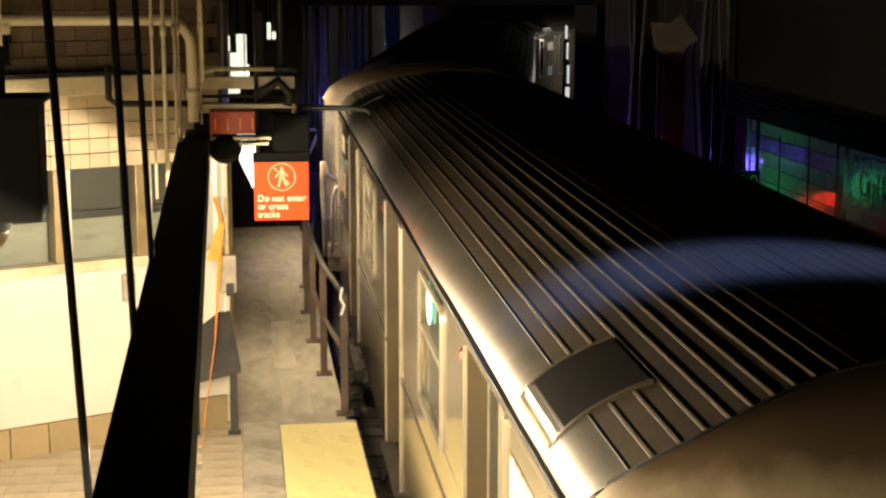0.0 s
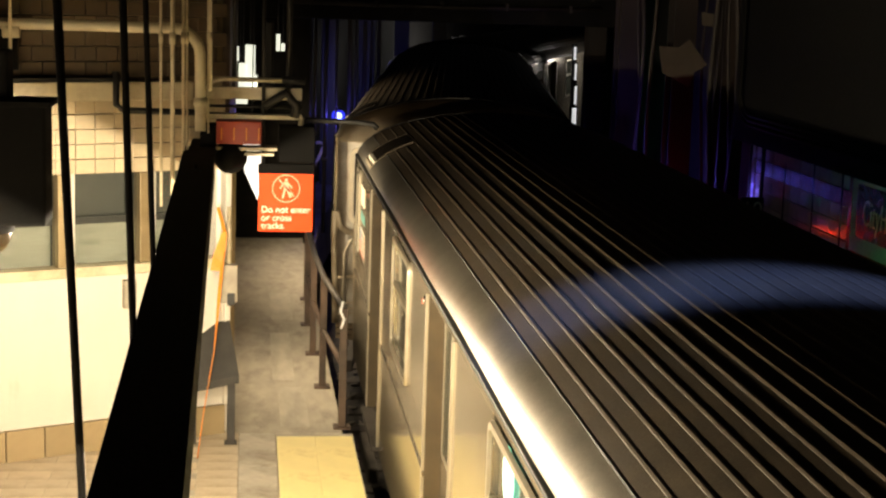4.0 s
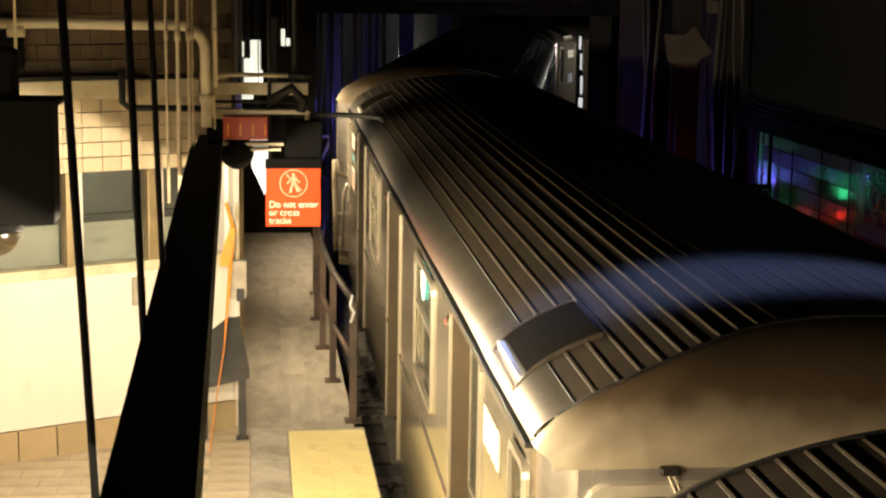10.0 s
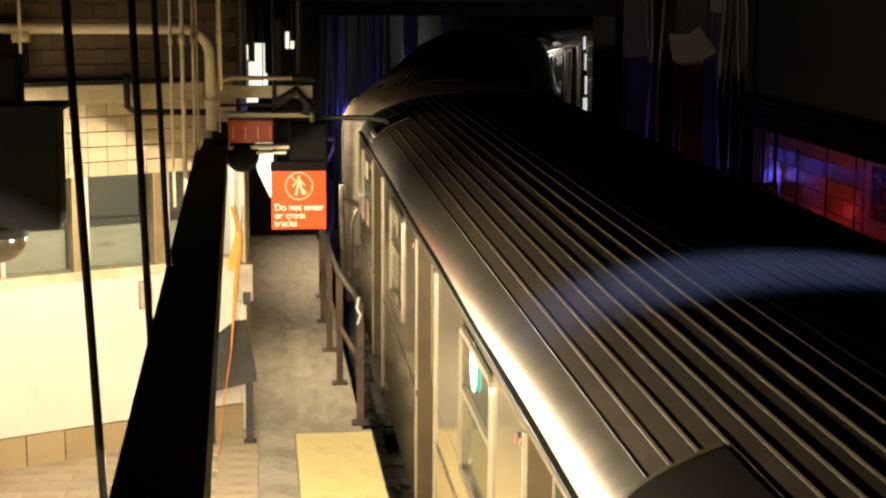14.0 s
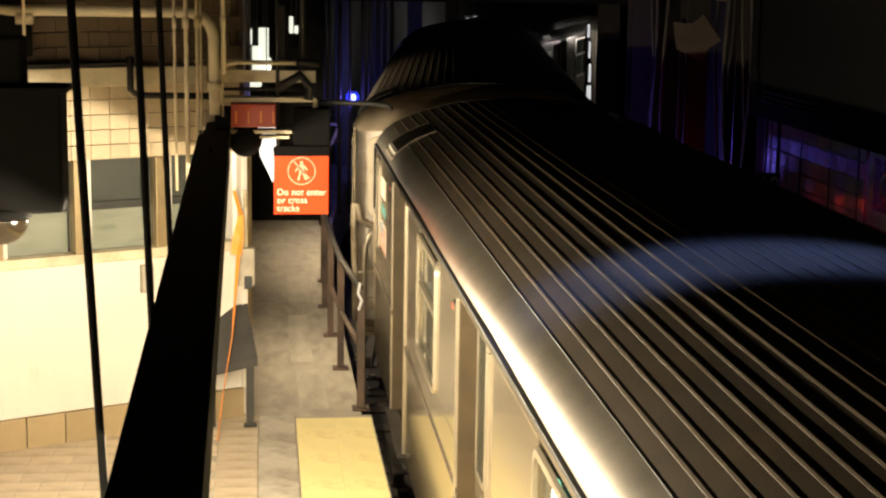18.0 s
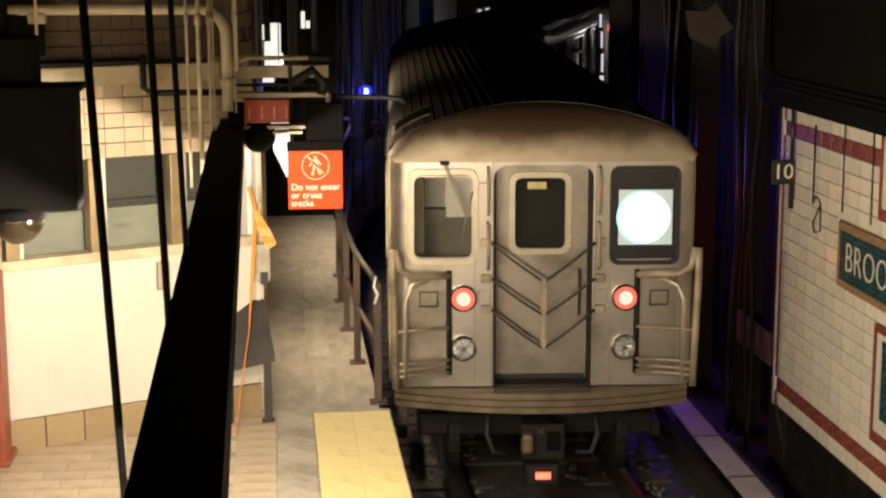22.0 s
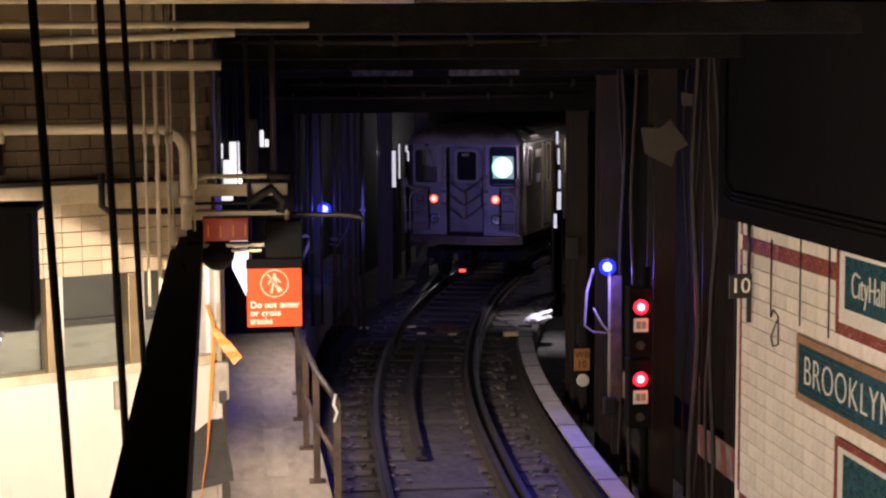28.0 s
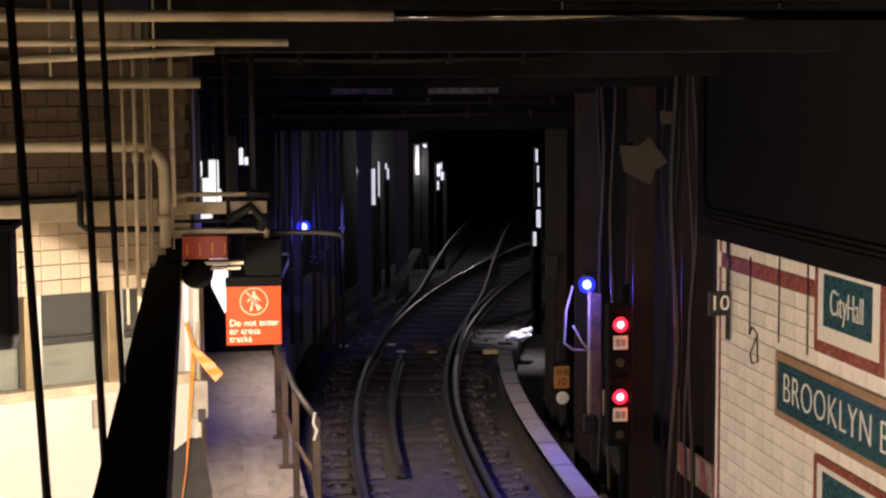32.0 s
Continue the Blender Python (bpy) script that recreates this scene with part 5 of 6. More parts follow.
for x, y in RP[:-1]:
    part("post", box(x - 0.03, x + 0.03, y - 0.03, y + 0.03, PLAT, PLAT + 1.0, 0.005), RAILPAINT, rail_th)
    part("base_plate", box(x - 0.07, x + 0.07, y - 0.07, y + 0.07, PLAT - 0.005, PLAT + 0.012), RAILPAINT, rail_th)
tie_w = part("tied_rag", tube([(0.79, 12.60, PLAT + 1.06), (0.77, 12.57, PLAT + 0.98), (0.80, 12.56, PLAT + 0.92), (0.775, 12.57, PLAT + 0.84)], 0.012, 8), SACK, rail_th, "white rag tied to the rail end")

# overhead beam and hangers
beam = thing("light_trough", "long black light trough running from the gallery to the booth", "light trough")
BA = [(-0.236, 2.4, 3.50), (-0.341, 11.6, 3.50)]
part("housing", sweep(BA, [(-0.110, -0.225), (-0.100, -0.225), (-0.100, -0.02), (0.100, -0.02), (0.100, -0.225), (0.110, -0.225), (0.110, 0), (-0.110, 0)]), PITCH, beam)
for k in range(6):
    y0 = 2.5 + 1.38 * k
    part("tube", tube([(-0.236 - 0.0114 * (y0 - 2.4), y0, 3.40), (-0.236 - 0.0114 * (y0 - 1.1), y0 + 1.3, 3.40)], 0.016, 8), WARM_TUBE, beam, "glowing tube")
for y in (3.2, 10.2):
    part("hanger", tube([(-0.236 - 0.0114 * (y - 2.4), y, 3.5), (-0.236 - 0.0114 * (y - 2.4), y, 3.53)], 0.01, 6), PITCH, beam)
part("end_bracket", box(-0.42, -0.24, 11.60, 12.45, 3.40, 3.485, 0.006), PITCH, beam, "black bracket into the booth wall")
for x, z0, y, sl, zb in ((-0.471, 3.142, 4.6, 0.043, 2.2), (-0.374, 3.544, 5.3, 0.030, 2.6), (-0.397, 3.8, 6.7, 0.031, 2.9)):
    solid("hanger_rod", tube([(x - sl * (zb - z0), y, zb), (x - sl * (5.34 - z0), y, 5.34)], 0.0125, 10), PITCH, "dark vertical hanger rod", "rod", group="dark hanger rods")

# pipes and conduits before the booth
pipe = thing("cream_pipe", "cream painted pipe with an elbow in front of the booth", "pipe")
arc = [(-0.53 + 0.19 * math.sin(radians(a)), 11.55, 4.16 + 0.19 * math.cos(radians(a))) for a in range(0, 91, 15)]
part("run", tube([(-4.0, 11.55, 4.35)] + arc + [(-0.335, 11.55, 3.62)], 0.040, 12), CREAM, pipe, smooth=False)
part("collar", tube([(-0.335, 11.55, 3.80), (-0.335, 11.55, 3.86)], 0.052, 12), CREAM, pipe)
part("hanger", tube([(-1.66, 11.5, 4.1), (-1.66, 11.5, 5.3)], 0.012, 6), CREAM, pipe)
part("clamp", tube([(-1.72, 11.55, 4.30), (-1.60, 11.55, 4.30)], 0.05, 10), CREAM, pipe)
for x, y, zb, r in ((-0.60, 11.3, 3.10, 0.010), (-0.515, 11.2, 3.12, 0.015), (-0.445, 11.3, 3.40, 0.012), (-0.42, 11.35, 3.30, 0.008), (-0.26, 11.4, 3.92, 0.010), (-0.28, 11.6, 3.6, 0.008)):
    c = thing("vertical_conduit", "thin cream conduit hanging from the ceiling", "conduit", group="vertical conduits")
    part("tube", tube([(x, y, zb), (x - 0.01, y, 5.3)], r, 8), CREAM, c)
    part("coupling", tube([(x - 0.005, y, 4.25), (x - 0.005, y, 4.33)], r * 1.5, 8), CREAM, c)
for y, x0, x1, z0, z1, r, mt_ in ((9.2, -3.2, 1.06, 5.15, 5.16, 0.032, CREAM), (9.6, -3.2, 0.47, 5.02, 5.02, 0.022, CREAM), (10.0, -1.2, 0.03, 4.93, 4.985, 0.026, CREAM), (10.4, -3.2, -0.06, 4.79, 4.79, 0.036, CREAM), (9.2, 1.06, 4.4, 5.16, 5.17, 0.03, GLOSSPIPE)):
    c = thing("ceiling_conduit", "horizontal conduit slung under the ceiling", "conduit", group="ceiling conduits")
    part("tube", tube([(x0, y, z0), (x1, y, z1)], r, 8), mt_, c)
    for q in (0.3, 0.7):
        part("strap", tube([(x0 + (x1 - x0) * q, y, z0), (x0 + (x1 - x0) * q, y, 5.34)], 0.008, 6), mt_, c)
dr = thing("drip_pipe", "dark pipe with a short upright end on the booth wall", "pipe")
part("run", tube([(-0.95, 11.75, 4.02), (-0.95, 11.75, 3.78), (-0.90, 11.74, 3.74), (-0.36, 11.95, 3.72)], 0.025, 8), DARKSTEEL, dr)

# hung box with a dome under it
spk = thing("hanging_equipment_box", "black equipment box hung from a bracket with a smoked dome below", "equipment box")
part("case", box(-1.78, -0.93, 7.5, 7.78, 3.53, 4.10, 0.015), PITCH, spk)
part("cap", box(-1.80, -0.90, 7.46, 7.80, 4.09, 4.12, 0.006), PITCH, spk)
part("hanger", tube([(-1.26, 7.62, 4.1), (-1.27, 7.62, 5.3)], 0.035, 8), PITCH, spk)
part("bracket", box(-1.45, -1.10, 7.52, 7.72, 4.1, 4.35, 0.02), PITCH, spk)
bm = bmesh.new()
bmesh.ops.create_uvsphere(bm, u_segments=20, v_segments=10, radius=0.13, matrix=pose(-1.23, 7.62, 3.49))
part("dome", bm, glass("smoked_dome", (0.020, 0.014, 0.008), 0.16, 0.95), spk, "smoked dome", True)
part("collar", tube([(-1.23, 7.62, 3.49), (-1.23, 7.62, 3.54)], 0.14, 20), PITCH, spk)
post = solid("cream_hanger_post", tube([(-1.38, 8.3, 3.92), (-1.47, 8.3, 5.3)], 0.03, 10), CREAM, "cream hanger post beside the black box", "post")

# cluster of fittings over the walkway mouth
cl = thing("overhead_fittings", "rack of cream tubes with a red fire box over the walkway", "equipment rack")
part("hoop", tube([(-0.30, 11.7, 3.70), (-0.30, 11.7, 3.90), (-0.26, 11.7, 3.97), (-0.18, 11.7, 3.99), (0.40, 11.7, 3.985)], 0.018, 8), CREAM, cl)
part("end_sleeve", tube([(0.25, 11.7, 3.99), (0.42, 11.7, 3.985)], 0.026, 8), DARKSTEEL, cl)
part("panel", box(-0.28, 0.40, 11.74, 11.78, 3.84, 3.93, 0.006), CREAM, cl)
part("panel", box(-0.30, 0.40, 11.68, 11.80, 3.70, 3.735, 0.006), CREAM, cl, "cream shelf")
part("upright", tube([(0.37, 11.7, 3.52), (0.40, 11.7, 3.72)], 0.02, 8), CREAM, cl)
part("bar", tube([(-0.30, 11.72, 3.79), (0.40, 11.72, 3.79)], 0.012, 6), DARKSTEEL, cl)
part("elbow_duct", tube([(0.12, 11.66, 3.80), (0.28, 11.66, 3.90), (0.36, 11.66, 3.80), (0.34, 11.66, 3.72)], 0.035, 10), DARKSTEEL, cl)
rb = part("red_box", box(-0.225, 0.105, 11.62, 11.80, 3.52, 3.69, 0.008), FIRERED, cl, "red fire box")
for k in range(4):
    part("label_bar", box(-0.19 + 0.09 * k, -0.18 + 0.09 * k, 11.615, 11.62, 3.55, 3.64), ORANGE, rb)
part("side_case", box(-0.34, -0.225, 11.60, 11.82, 3.36, 3.66, 0.01), PITCH, cl)
part("tray", box(-0.225, 0.22, 11.62, 11.80, 3.475, 3.50, 0.004), CREAM, cl)
part("tray", box(-0.225, 0.20, 11.64, 11.80, 3.435, 3.455, 0.004), CREAM, cl)
part("black_case", box(0.23, 0.50, 11.62, 11.84, 3.39, 3.66, 0.012), PITCH, cl)
part("upper_case", box(0.12, 0.20, 12.5, 12.7, 3.80, 4.4, 0.02), DARKSTEEL, cl)
bm = bmesh.new()
bmesh.ops.create_uvsphere(bm, u_segments=20, v_segments=10, radius=0.125, matrix=pose(-0.12, 11.7, 3.42))
part("dome", bm, PITCH, cl, "black dome", True)
part("suspension", tube([(-0.1, 11.75, 3.93), (-0.1, 11.75, 5.3)], 0.016, 8), DARKSTEEL, cl)
part("suspension", tube([(0.30, 11.75, 3.93), (0.30, 11.75, 5.3)], 0.022, 8), DARKSTEEL, cl)
arm = thing("bracket_arm", "black bracket arm reaching out over the track", "bracket")
part("bar", tube([(0.30, 11.75, 3.70), (0.80, 11.75, 3.69), (0.93, 11.75, 3.675), (0.965, 11.75, 3.645)], 0.020, 8), DARKSTEEL, arm)

# hanging red sign
sg = thing("hanging_warning_sign", "red hanging sign reading Do not enter or cross tracks", "sign")
part("panel", box(0.088, 0.492, 11.70, 11.72, 2.866, 3.364, 0.004), SIGNRED, sg)
part("top_rail", box(0.083, 0.497, 11.695, 11.725, 3.30, 3.372, 0.003), PITCH, sg, "dark top strip")
part("hanger_rod", tube([(0.118, 11.71, 3.36), (0.112, 11.71, 5.3)], 0.014, 8), DARKSTEEL, sg)
bm = bmesh.new()
ra = [[bm.verts.new((0.292 + r * math.cos(a), 11.697, 3.19 + r * math.sin(a))) for a in [2 * math.pi * k / 32 for k in range(32)]] for r in (0.104, 0.0965)]
for k in range(32):
    bm.faces.new((ra[0][k], ra[0][(k + 1) % 32], ra[1][(k + 1) % 32], ra[1][k]))
part("ring", bm, SIGNPINK, sg)
bm = bmesh.new()
for q in (((-0.07, 0.075), (-0.06, 0.085), (0.075, -0.06), (0.065, -0.07)), ((-0.02, 0.06), (0.02, 0.06), (0.025, 0.0), (-0.02, 0.0)), ((-0.02, 0.0), (0.0, 0.0), (-0.02, -0.085), (-0.04, -0.085)), ((0.0, 0.0), (0.025, 0.0), (0.055, -0.075), (0.03, -0.08)), ((-0.02, 0.055), (-0.02, 0.03), (-0.055, -0.01), (-0.06, 0.005)), ((0.02, 0.055), (0.02, 0.035), (0.05, 0.0), (0.058, 0.012)), ((-0.012, 0.088), (0.012, 0.088), (0.014, 0.065), (-0.014, 0.065))):
    bm.faces.new([bm.verts.new((0.292 + 0.82 * u, 11.6965, 3.19 + 0.85 * w)) for u, w in q])
part("pictogram", bm, SIGNPINK, sg)
for k, tx in enumerate(("Do not enter", "or cross", "tracks")):
    words(tx, 0.070, SIGNWHITE, sg, pose(0.110, 11.697, 3.03 - 0.060 * k, 90, 0, 0), depth=0.001, stretch=0.96, align="LEFT")

# orange barrier tape with a loose end
tape = thing("barrier_tape", "orange barrier tape hanging down the booth corner", "tape")
bm = bmesh.new()
tp = [(-0.215, 12.2, 2.97), (-0.16, 12.19, 2.77), (-0.20, 12.15, 2.3), (-0.235, 12.1, 1.85), (-0.31, 11.9, 1.4), (-0.345, 11.7, 1.12)]
prev = None
for i, (x, y, z) in enumerate(tp):
    w = 0.026 if i < 3 else 0.009
    a, b = bm.verts.new((x - w / 2, y, z)), bm.verts.new((x + w / 2, y - 0.02, z + 0.005))
    if prev:
        bm.faces.new((prev[0], prev[1], b, a))
    prev = (a, b)
part("strip", bm, ORANGE, tape)
flap = thing("tape_end", "loose orange end of the barrier tape", "tape")
flap.location = (-0.165, 12.16, 2.78)
bm = bmesh.new()
prev = None
for i in range(6):
    w = 0.020 + 0.008 * min(i, 3)
    a, b = bm.verts.new((-w, -0.006 * (i % 2), -0.062 * i)), bm.verts.new((w, 0.006 * (i % 2), -0.062 * i + 0.01))
    if prev:
        bm.faces.new((prev[0], prev[1], b, a))
    prev = (a, b)
part("strip", bm, ORANGE, flap)

# glowing boxes stand for lit white column faces at the walkway's far end
for x, y, z, w, h in ((0.03, 21.0, 3.60, 0.13, 0.56), (0.075, 21.0, 3.36, 0.10, 0.26), (-0.17, 21.0, 3.76, 0.10, 0.20), (0.39, 21.0, 3.92, 0.05, 0.22), (0.455, 21.0, 3.86, 0.05, 0.10), (-0.10, 21.0, 3.18, 0.20, 0.14), (-0.06, 21.0, 3.42, 0.12, 0.44)):
    t_ = thing("walkway_lamp", "glowing box for a lit white face at the walkway end", "lamp", group="walkway lamps")
    part("glow_face", box(x - w / 2, x + w / 2, y - 0.03, y + 0.03, z - h / 2, z + h / 2, 0.012), LIT_FACE_GLOW, t_, "glowing front standing for lit white tiles")
    part("housing", box(x - w / 2 - 0.01, x + w / 2 + 0.01, y + 0.03, y + 0.08, z - h / 2 - 0.02, z + h / 2 + 0.02), DARKSTEEL, t_)
    part("stem", tube([(x, y + 0.06, z), (x, y + 0.06, 5.34)], 0.01, 6), DARKSTEEL, t_)
ns = thing("lamp_panel", "tilted glowing white panel hanging over the walkway", "lamp")
bm = bmesh.new()
f = bm.faces.new([bm.verts.new(p) for p in ((-0.05, 16, 3.28), (0.13, 16, 3.22), (0.16, 16, 2.75), (0.11, 16, 2.52), (-0.02, 16, 2.80))])
bm.normal_update()
bmesh.ops.solidify(bm, geom=[f], thickness=0.01)
part("sheet", bm, WHITE_PANEL, ns, "bright glowing white panel")
part("cord", tube([(0.05, 16, 2.98), (0.05, 16, 5.34)], 0.006, 6), DARKSTEEL, ns)
solid("wall_walkway_end", box(-0.6, 0.86, 22.45, 22.6, 0.2, 5.35), TUNNEL, "dark wall at the end of the walkway", "wall", kind="structure")

# ---------------------------------------------------------------- tunnel side beyond the tiled wall
def i_column(x, y, z0, z1, w=0.26, label="rusty brown steel column beside the track"):
    c = thing("tunnel_column", label, "column", group="tunnel columns")
    part("web", box(x - 0.012, x + 0.012, y - w / 2, y + w / 2, z0, z1), COLUMN, c)
    part("flange", box(x - w / 2, x + w / 2, y - w / 2 - 0.02, y - w / 2, z0, z1), COLUMN, c)
    part("flange", box(x - w / 2, x + w / 2, y + w / 2, y + w / 2 + 0.02, z0, z1), COLUMN, c)
    part("base", box(x - w * 0.7, x + w * 0.7, y - w * 0.7, y + w * 0.7, z0, z0 + 0.03), COLUMN, c)
    return c


for x, y in ((4.98, 14.7), (5.05, 16.3), (4.95, 17.9), (4.72, 19.6), (4.95, 22.5), (5.6, 25.5), (6.5, 28.5), (7.6, 31.5)):
    i_column(x, y, -0.4, 5.35)
for x, y in ((0.9, 26.5), (1.5, 29.5), (2.4, 32.5), (3.4, 35.5), (4.6, 38.5), ):
    i_column(x, y, -0.4, 5.35, 0.3, "dark steel column on the far side of the curve")
for x, y in ((7.4, 34.5), (8.6, 37.5), (9.9, 40.5), (11.3, 43.5), (12.9, 46.5), (15, 50)):
    i_column(x + 1.2, y, -0.4, 5.35, 0.3, "steel column inside the curve")
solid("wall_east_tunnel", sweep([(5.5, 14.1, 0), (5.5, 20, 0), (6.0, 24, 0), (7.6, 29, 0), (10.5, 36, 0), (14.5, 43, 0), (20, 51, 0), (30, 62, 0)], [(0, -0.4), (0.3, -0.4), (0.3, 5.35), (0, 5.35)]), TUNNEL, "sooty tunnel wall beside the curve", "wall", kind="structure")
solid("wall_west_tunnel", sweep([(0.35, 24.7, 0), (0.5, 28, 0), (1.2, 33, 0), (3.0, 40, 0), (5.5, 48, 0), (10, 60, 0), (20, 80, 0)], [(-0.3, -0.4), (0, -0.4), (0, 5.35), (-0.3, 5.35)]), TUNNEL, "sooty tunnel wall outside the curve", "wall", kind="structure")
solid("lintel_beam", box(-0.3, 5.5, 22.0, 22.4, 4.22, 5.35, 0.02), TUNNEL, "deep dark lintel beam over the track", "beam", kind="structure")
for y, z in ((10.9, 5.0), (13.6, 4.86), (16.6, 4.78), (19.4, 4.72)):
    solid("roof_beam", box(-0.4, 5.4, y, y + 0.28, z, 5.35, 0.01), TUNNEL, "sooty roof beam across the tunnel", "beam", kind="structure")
for x0, x1 in ((1.47, 2.21), (2.66, 3.53)):
    solid("beam_label", box(x0, x1, 19.37, 19.395, 4.725, 4.80), STENCIL, "faded stencilled strip on the beam", "sign")

# conduits and brackets across the beams
for k, (y, z, x0, x1, r) in enumerate(((21.9, 4.45, 0.4, 4.9, 0.03), (21.9, 4.62, 0.8, 5.2, 0.022), (21.92, 4.80, 0.2, 4.6, 0.035), (21.9, 5.05, 0.6, 5.2, 0.025), (19.3, 4.90, 0.3, 3.9, 0.02), (16.5, 4.95, -0.2, 4.4, 0.028), (13.5, 5.02, -0.2, 3.0, 0.025))):
    c_ = thing("beam_conduit", "dark conduit clipped across the roof beam", "conduit", group="beam conduits")
    part("tube", tube([(x0, y, z), ((x0 + x1) / 2, y, z - 0.02), (x1, y, z + 0.01)], r, 8), CABLE, c_)
    for q in range(5):
        x = x0 + (x1 - x0) * (0.1 + 0.2 * q)
        part("clip", box(x - 0.02, x + 0.02, y - 0.04, y + 0.1, z - 0.05, z + 0.06, 0.004), CABLE, c_)

# pipes and cables round the blue lamp at the outer side
for k, (x, y, z0, z1, r) in enumerate(((1.15, 23.6, 1.0, 5.3, 0.03), (1.30, 23.7, 1.0, 5.3, 0.02), (1.52, 24.1, 0.9, 5.3, 0.035), (1.62, 24.1, 0.9, 5.3, 0.02), (1.78, 24.3, 0.8, 5.3, 0.03), (1.90, 24.5, 0.8, 5.3, 0.018), (0.98, 23.2, 1.0, 5.3, 0.025), (2.05, 25.2, 0.6, 5.3, 0.03), (0.86, 22.8, 1.0, 5.3, 0.02))):
    c_ = thing("outer_pipe", "dark vertical pipe beside the blue lamp", "pipe", group="outer pipes")
    part("tube", tube([(x, y, z0), (x + 0.02 * math.sin(k), y, (z0 + z1) / 2), (x, y, z1)], r, 8), CABLE, c_)
    part("clip", box(x - r * 1.6, x + r * 1.6, y - r * 1.6, y + r * 1.6, 2.1 + 0.07 * k, 2.14 + 0.07 * k), CABLE, c_)
solid("drooping_cable", tube([(1.44, 24.0, 2.2), (1.56, 24.0, 2.15), (1.70, 24.0, 2.35), (1.86, 24.1, 2.9), (1.95, 24.2, 3.1)], 0.016, 6), CABLE, "drooping cable beside the blue lamp", "cable")
solid("slanted_handrail", tube([(1.008, 24.4, -0.4), (1.008, 24.4, 1.85), (1.193, 24.4, 2.25), (1.106, 24.4, 2.285), (0.976, 24.4, 2.26)], 0.026, 8), WHITEP, "pale slanted handrail lit blue", "handrail")

# signal
sig = thing("track_signal", "two-head track signal showing two red lamps with white number plates", "signal")
part("post", tube([(4.42, 16.62, -0.4), (4.42, 16.62, 2.65)], 0.05, 10), PITCH, sig)
for z in (2.221, 1.429):
    hd = part("signal_head", box(4.22, 4.48, 16.53, 16.72, z - 0.55, z + 0.22, 0.02), PITCH, sig, "black signal head")
    lens = part("lamp", disc(0.080, 0.02, 20, None, (4.35, 16.53, z)), RED_GLOW, hd, "lit red lamp")
    part("core", disc(0.042, 0.024, 16, None, (4.35, 16.53, z)), RED_CORE, lens)
    part("hood", tube([(4.35, 16.53, z), (4.35, 16.45, z)], 0.10, 16, None, False), PITCH, hd)
    part("dark_lens", disc(0.05, 0.015, 14, None, (4.35, 16.53, z - 0.42)), CARGLASS, hd)
    pl = part("number_plate", box(4.27, 4.43, 16.50, 16.52, z - 0.27, z - 0.12, 0.006), PLATE, hd, "white plate with unreadable number")
    for k in range(2):
        part("digit_bar", box(4.295 + 0.06 * k, 4.345 + 0.06 * k, 16.497, 16.50, z - 0.235, z - 0.155), CONCRETE, pl)
for z in (2.221, 1.429):
    point_lamp("signal_glow_light", (4.60, 16.42, z), 5.0, (1.0, 0.04, 0.02), 0.05)

# blue emergency lamps
def blue_lamp(x, y, z):
    b = thing("blue_emergency_lamp", "glowing blue emergency lamp on a column", "lamp", group="blue lamps")
    # outer sphere is added as the halo, inner one is the bulb
    for nm, r, mt_, lab in (("halo_shell", 0.105, BLUE_HALO, "shell glowing blue as the lamp's halo"), ("bulb", 0.056, BLUE_GLOW, "glowing blue bulb")):
        bm = bmesh.new()
        bmesh.ops.create_uvsphere(bm, u_segments=16, v_segments=10, radius=r, matrix=pose(x, y, z))
        part(nm, bm, mt_, b, lab, True)
    part("cap", tube([(x, y, z + 0.075), (x, y, z + 0.12)], 0.05, 14), DARKSTEEL, b)
    part("bracket", box(x - 0.02, x + 0.02, y, y + 0.2, z + 0.08, z + 0.12), DARKSTEEL, b)


blue_lamp(4.46, 18.53, 2.42)
blue_lamp(1.37, 24.0, 2.73)
tel = thing("emergency_cabinet", "narrow emergency telephone cabinet under the blue lamp", "cabinet")
part("case", box(4.53, 4.66, 18.60, 18.72, 0.75, 2.30, 0.01), RUSTBOARD, tel, "narrow brown board lit blue")
part("leg", box(4.55, 4.61, 18.63, 18.69, -0.4, 0.75), DARKSTEEL, tel)
part("flex", tube([(4.30, 18.6, 2.4), (4.22, 18.6, 2.1), (4.20, 18.6, 1.7), (4.30, 18.6, 1.62), (4.50, 18.6, 1.60)], 0.014, 8), CONCRETE, tel)
part("conduit", tube([(4.50, 18.58, 2.34), (4.50, 18.58, 0.8)], 0.016, 8), CONCRETE, tel, "grey conduit under the lamp")
part("stay", tube([(4.30, 18.58, 1.92), (4.42, 18.58, 1.70), (4.53, 18.58, 1.58)], 0.014, 8), CONCRETE, tel)
part("handset_box", box(4.42, 4.58, 18.50, 18.60, 0.60, 0.82, 0.02), UNDER, tel)
mk = thing("marker_board", "orange lettered marker board over a white disc on a post", "sign")
part("post", box(4.79, 4.83, 21.5, 21.54, -0.4, 1.3), DARKSTEEL, mk)
part("board", box(4.70, 4.92, 21.46, 21.48, 0.60, 0.91, 0.006), mat("faded_orange_board", (0.45, 0.20, 0.04), 0.6), mk)
words("WB", 0.13, BLACKSIGN, mk, pose(4.81, 21.458, 0.825, 90, 0, 0), depth=0.001)
words("10", 0.14, BLACKSIGN, mk, pose(4.81, 21.458, 0.69, 90, 0, 0), depth=0.001)
part("disc", disc(0.09, 0.02, 20, None, (4.825, 21.48, 0.46)), PLATE, mk)
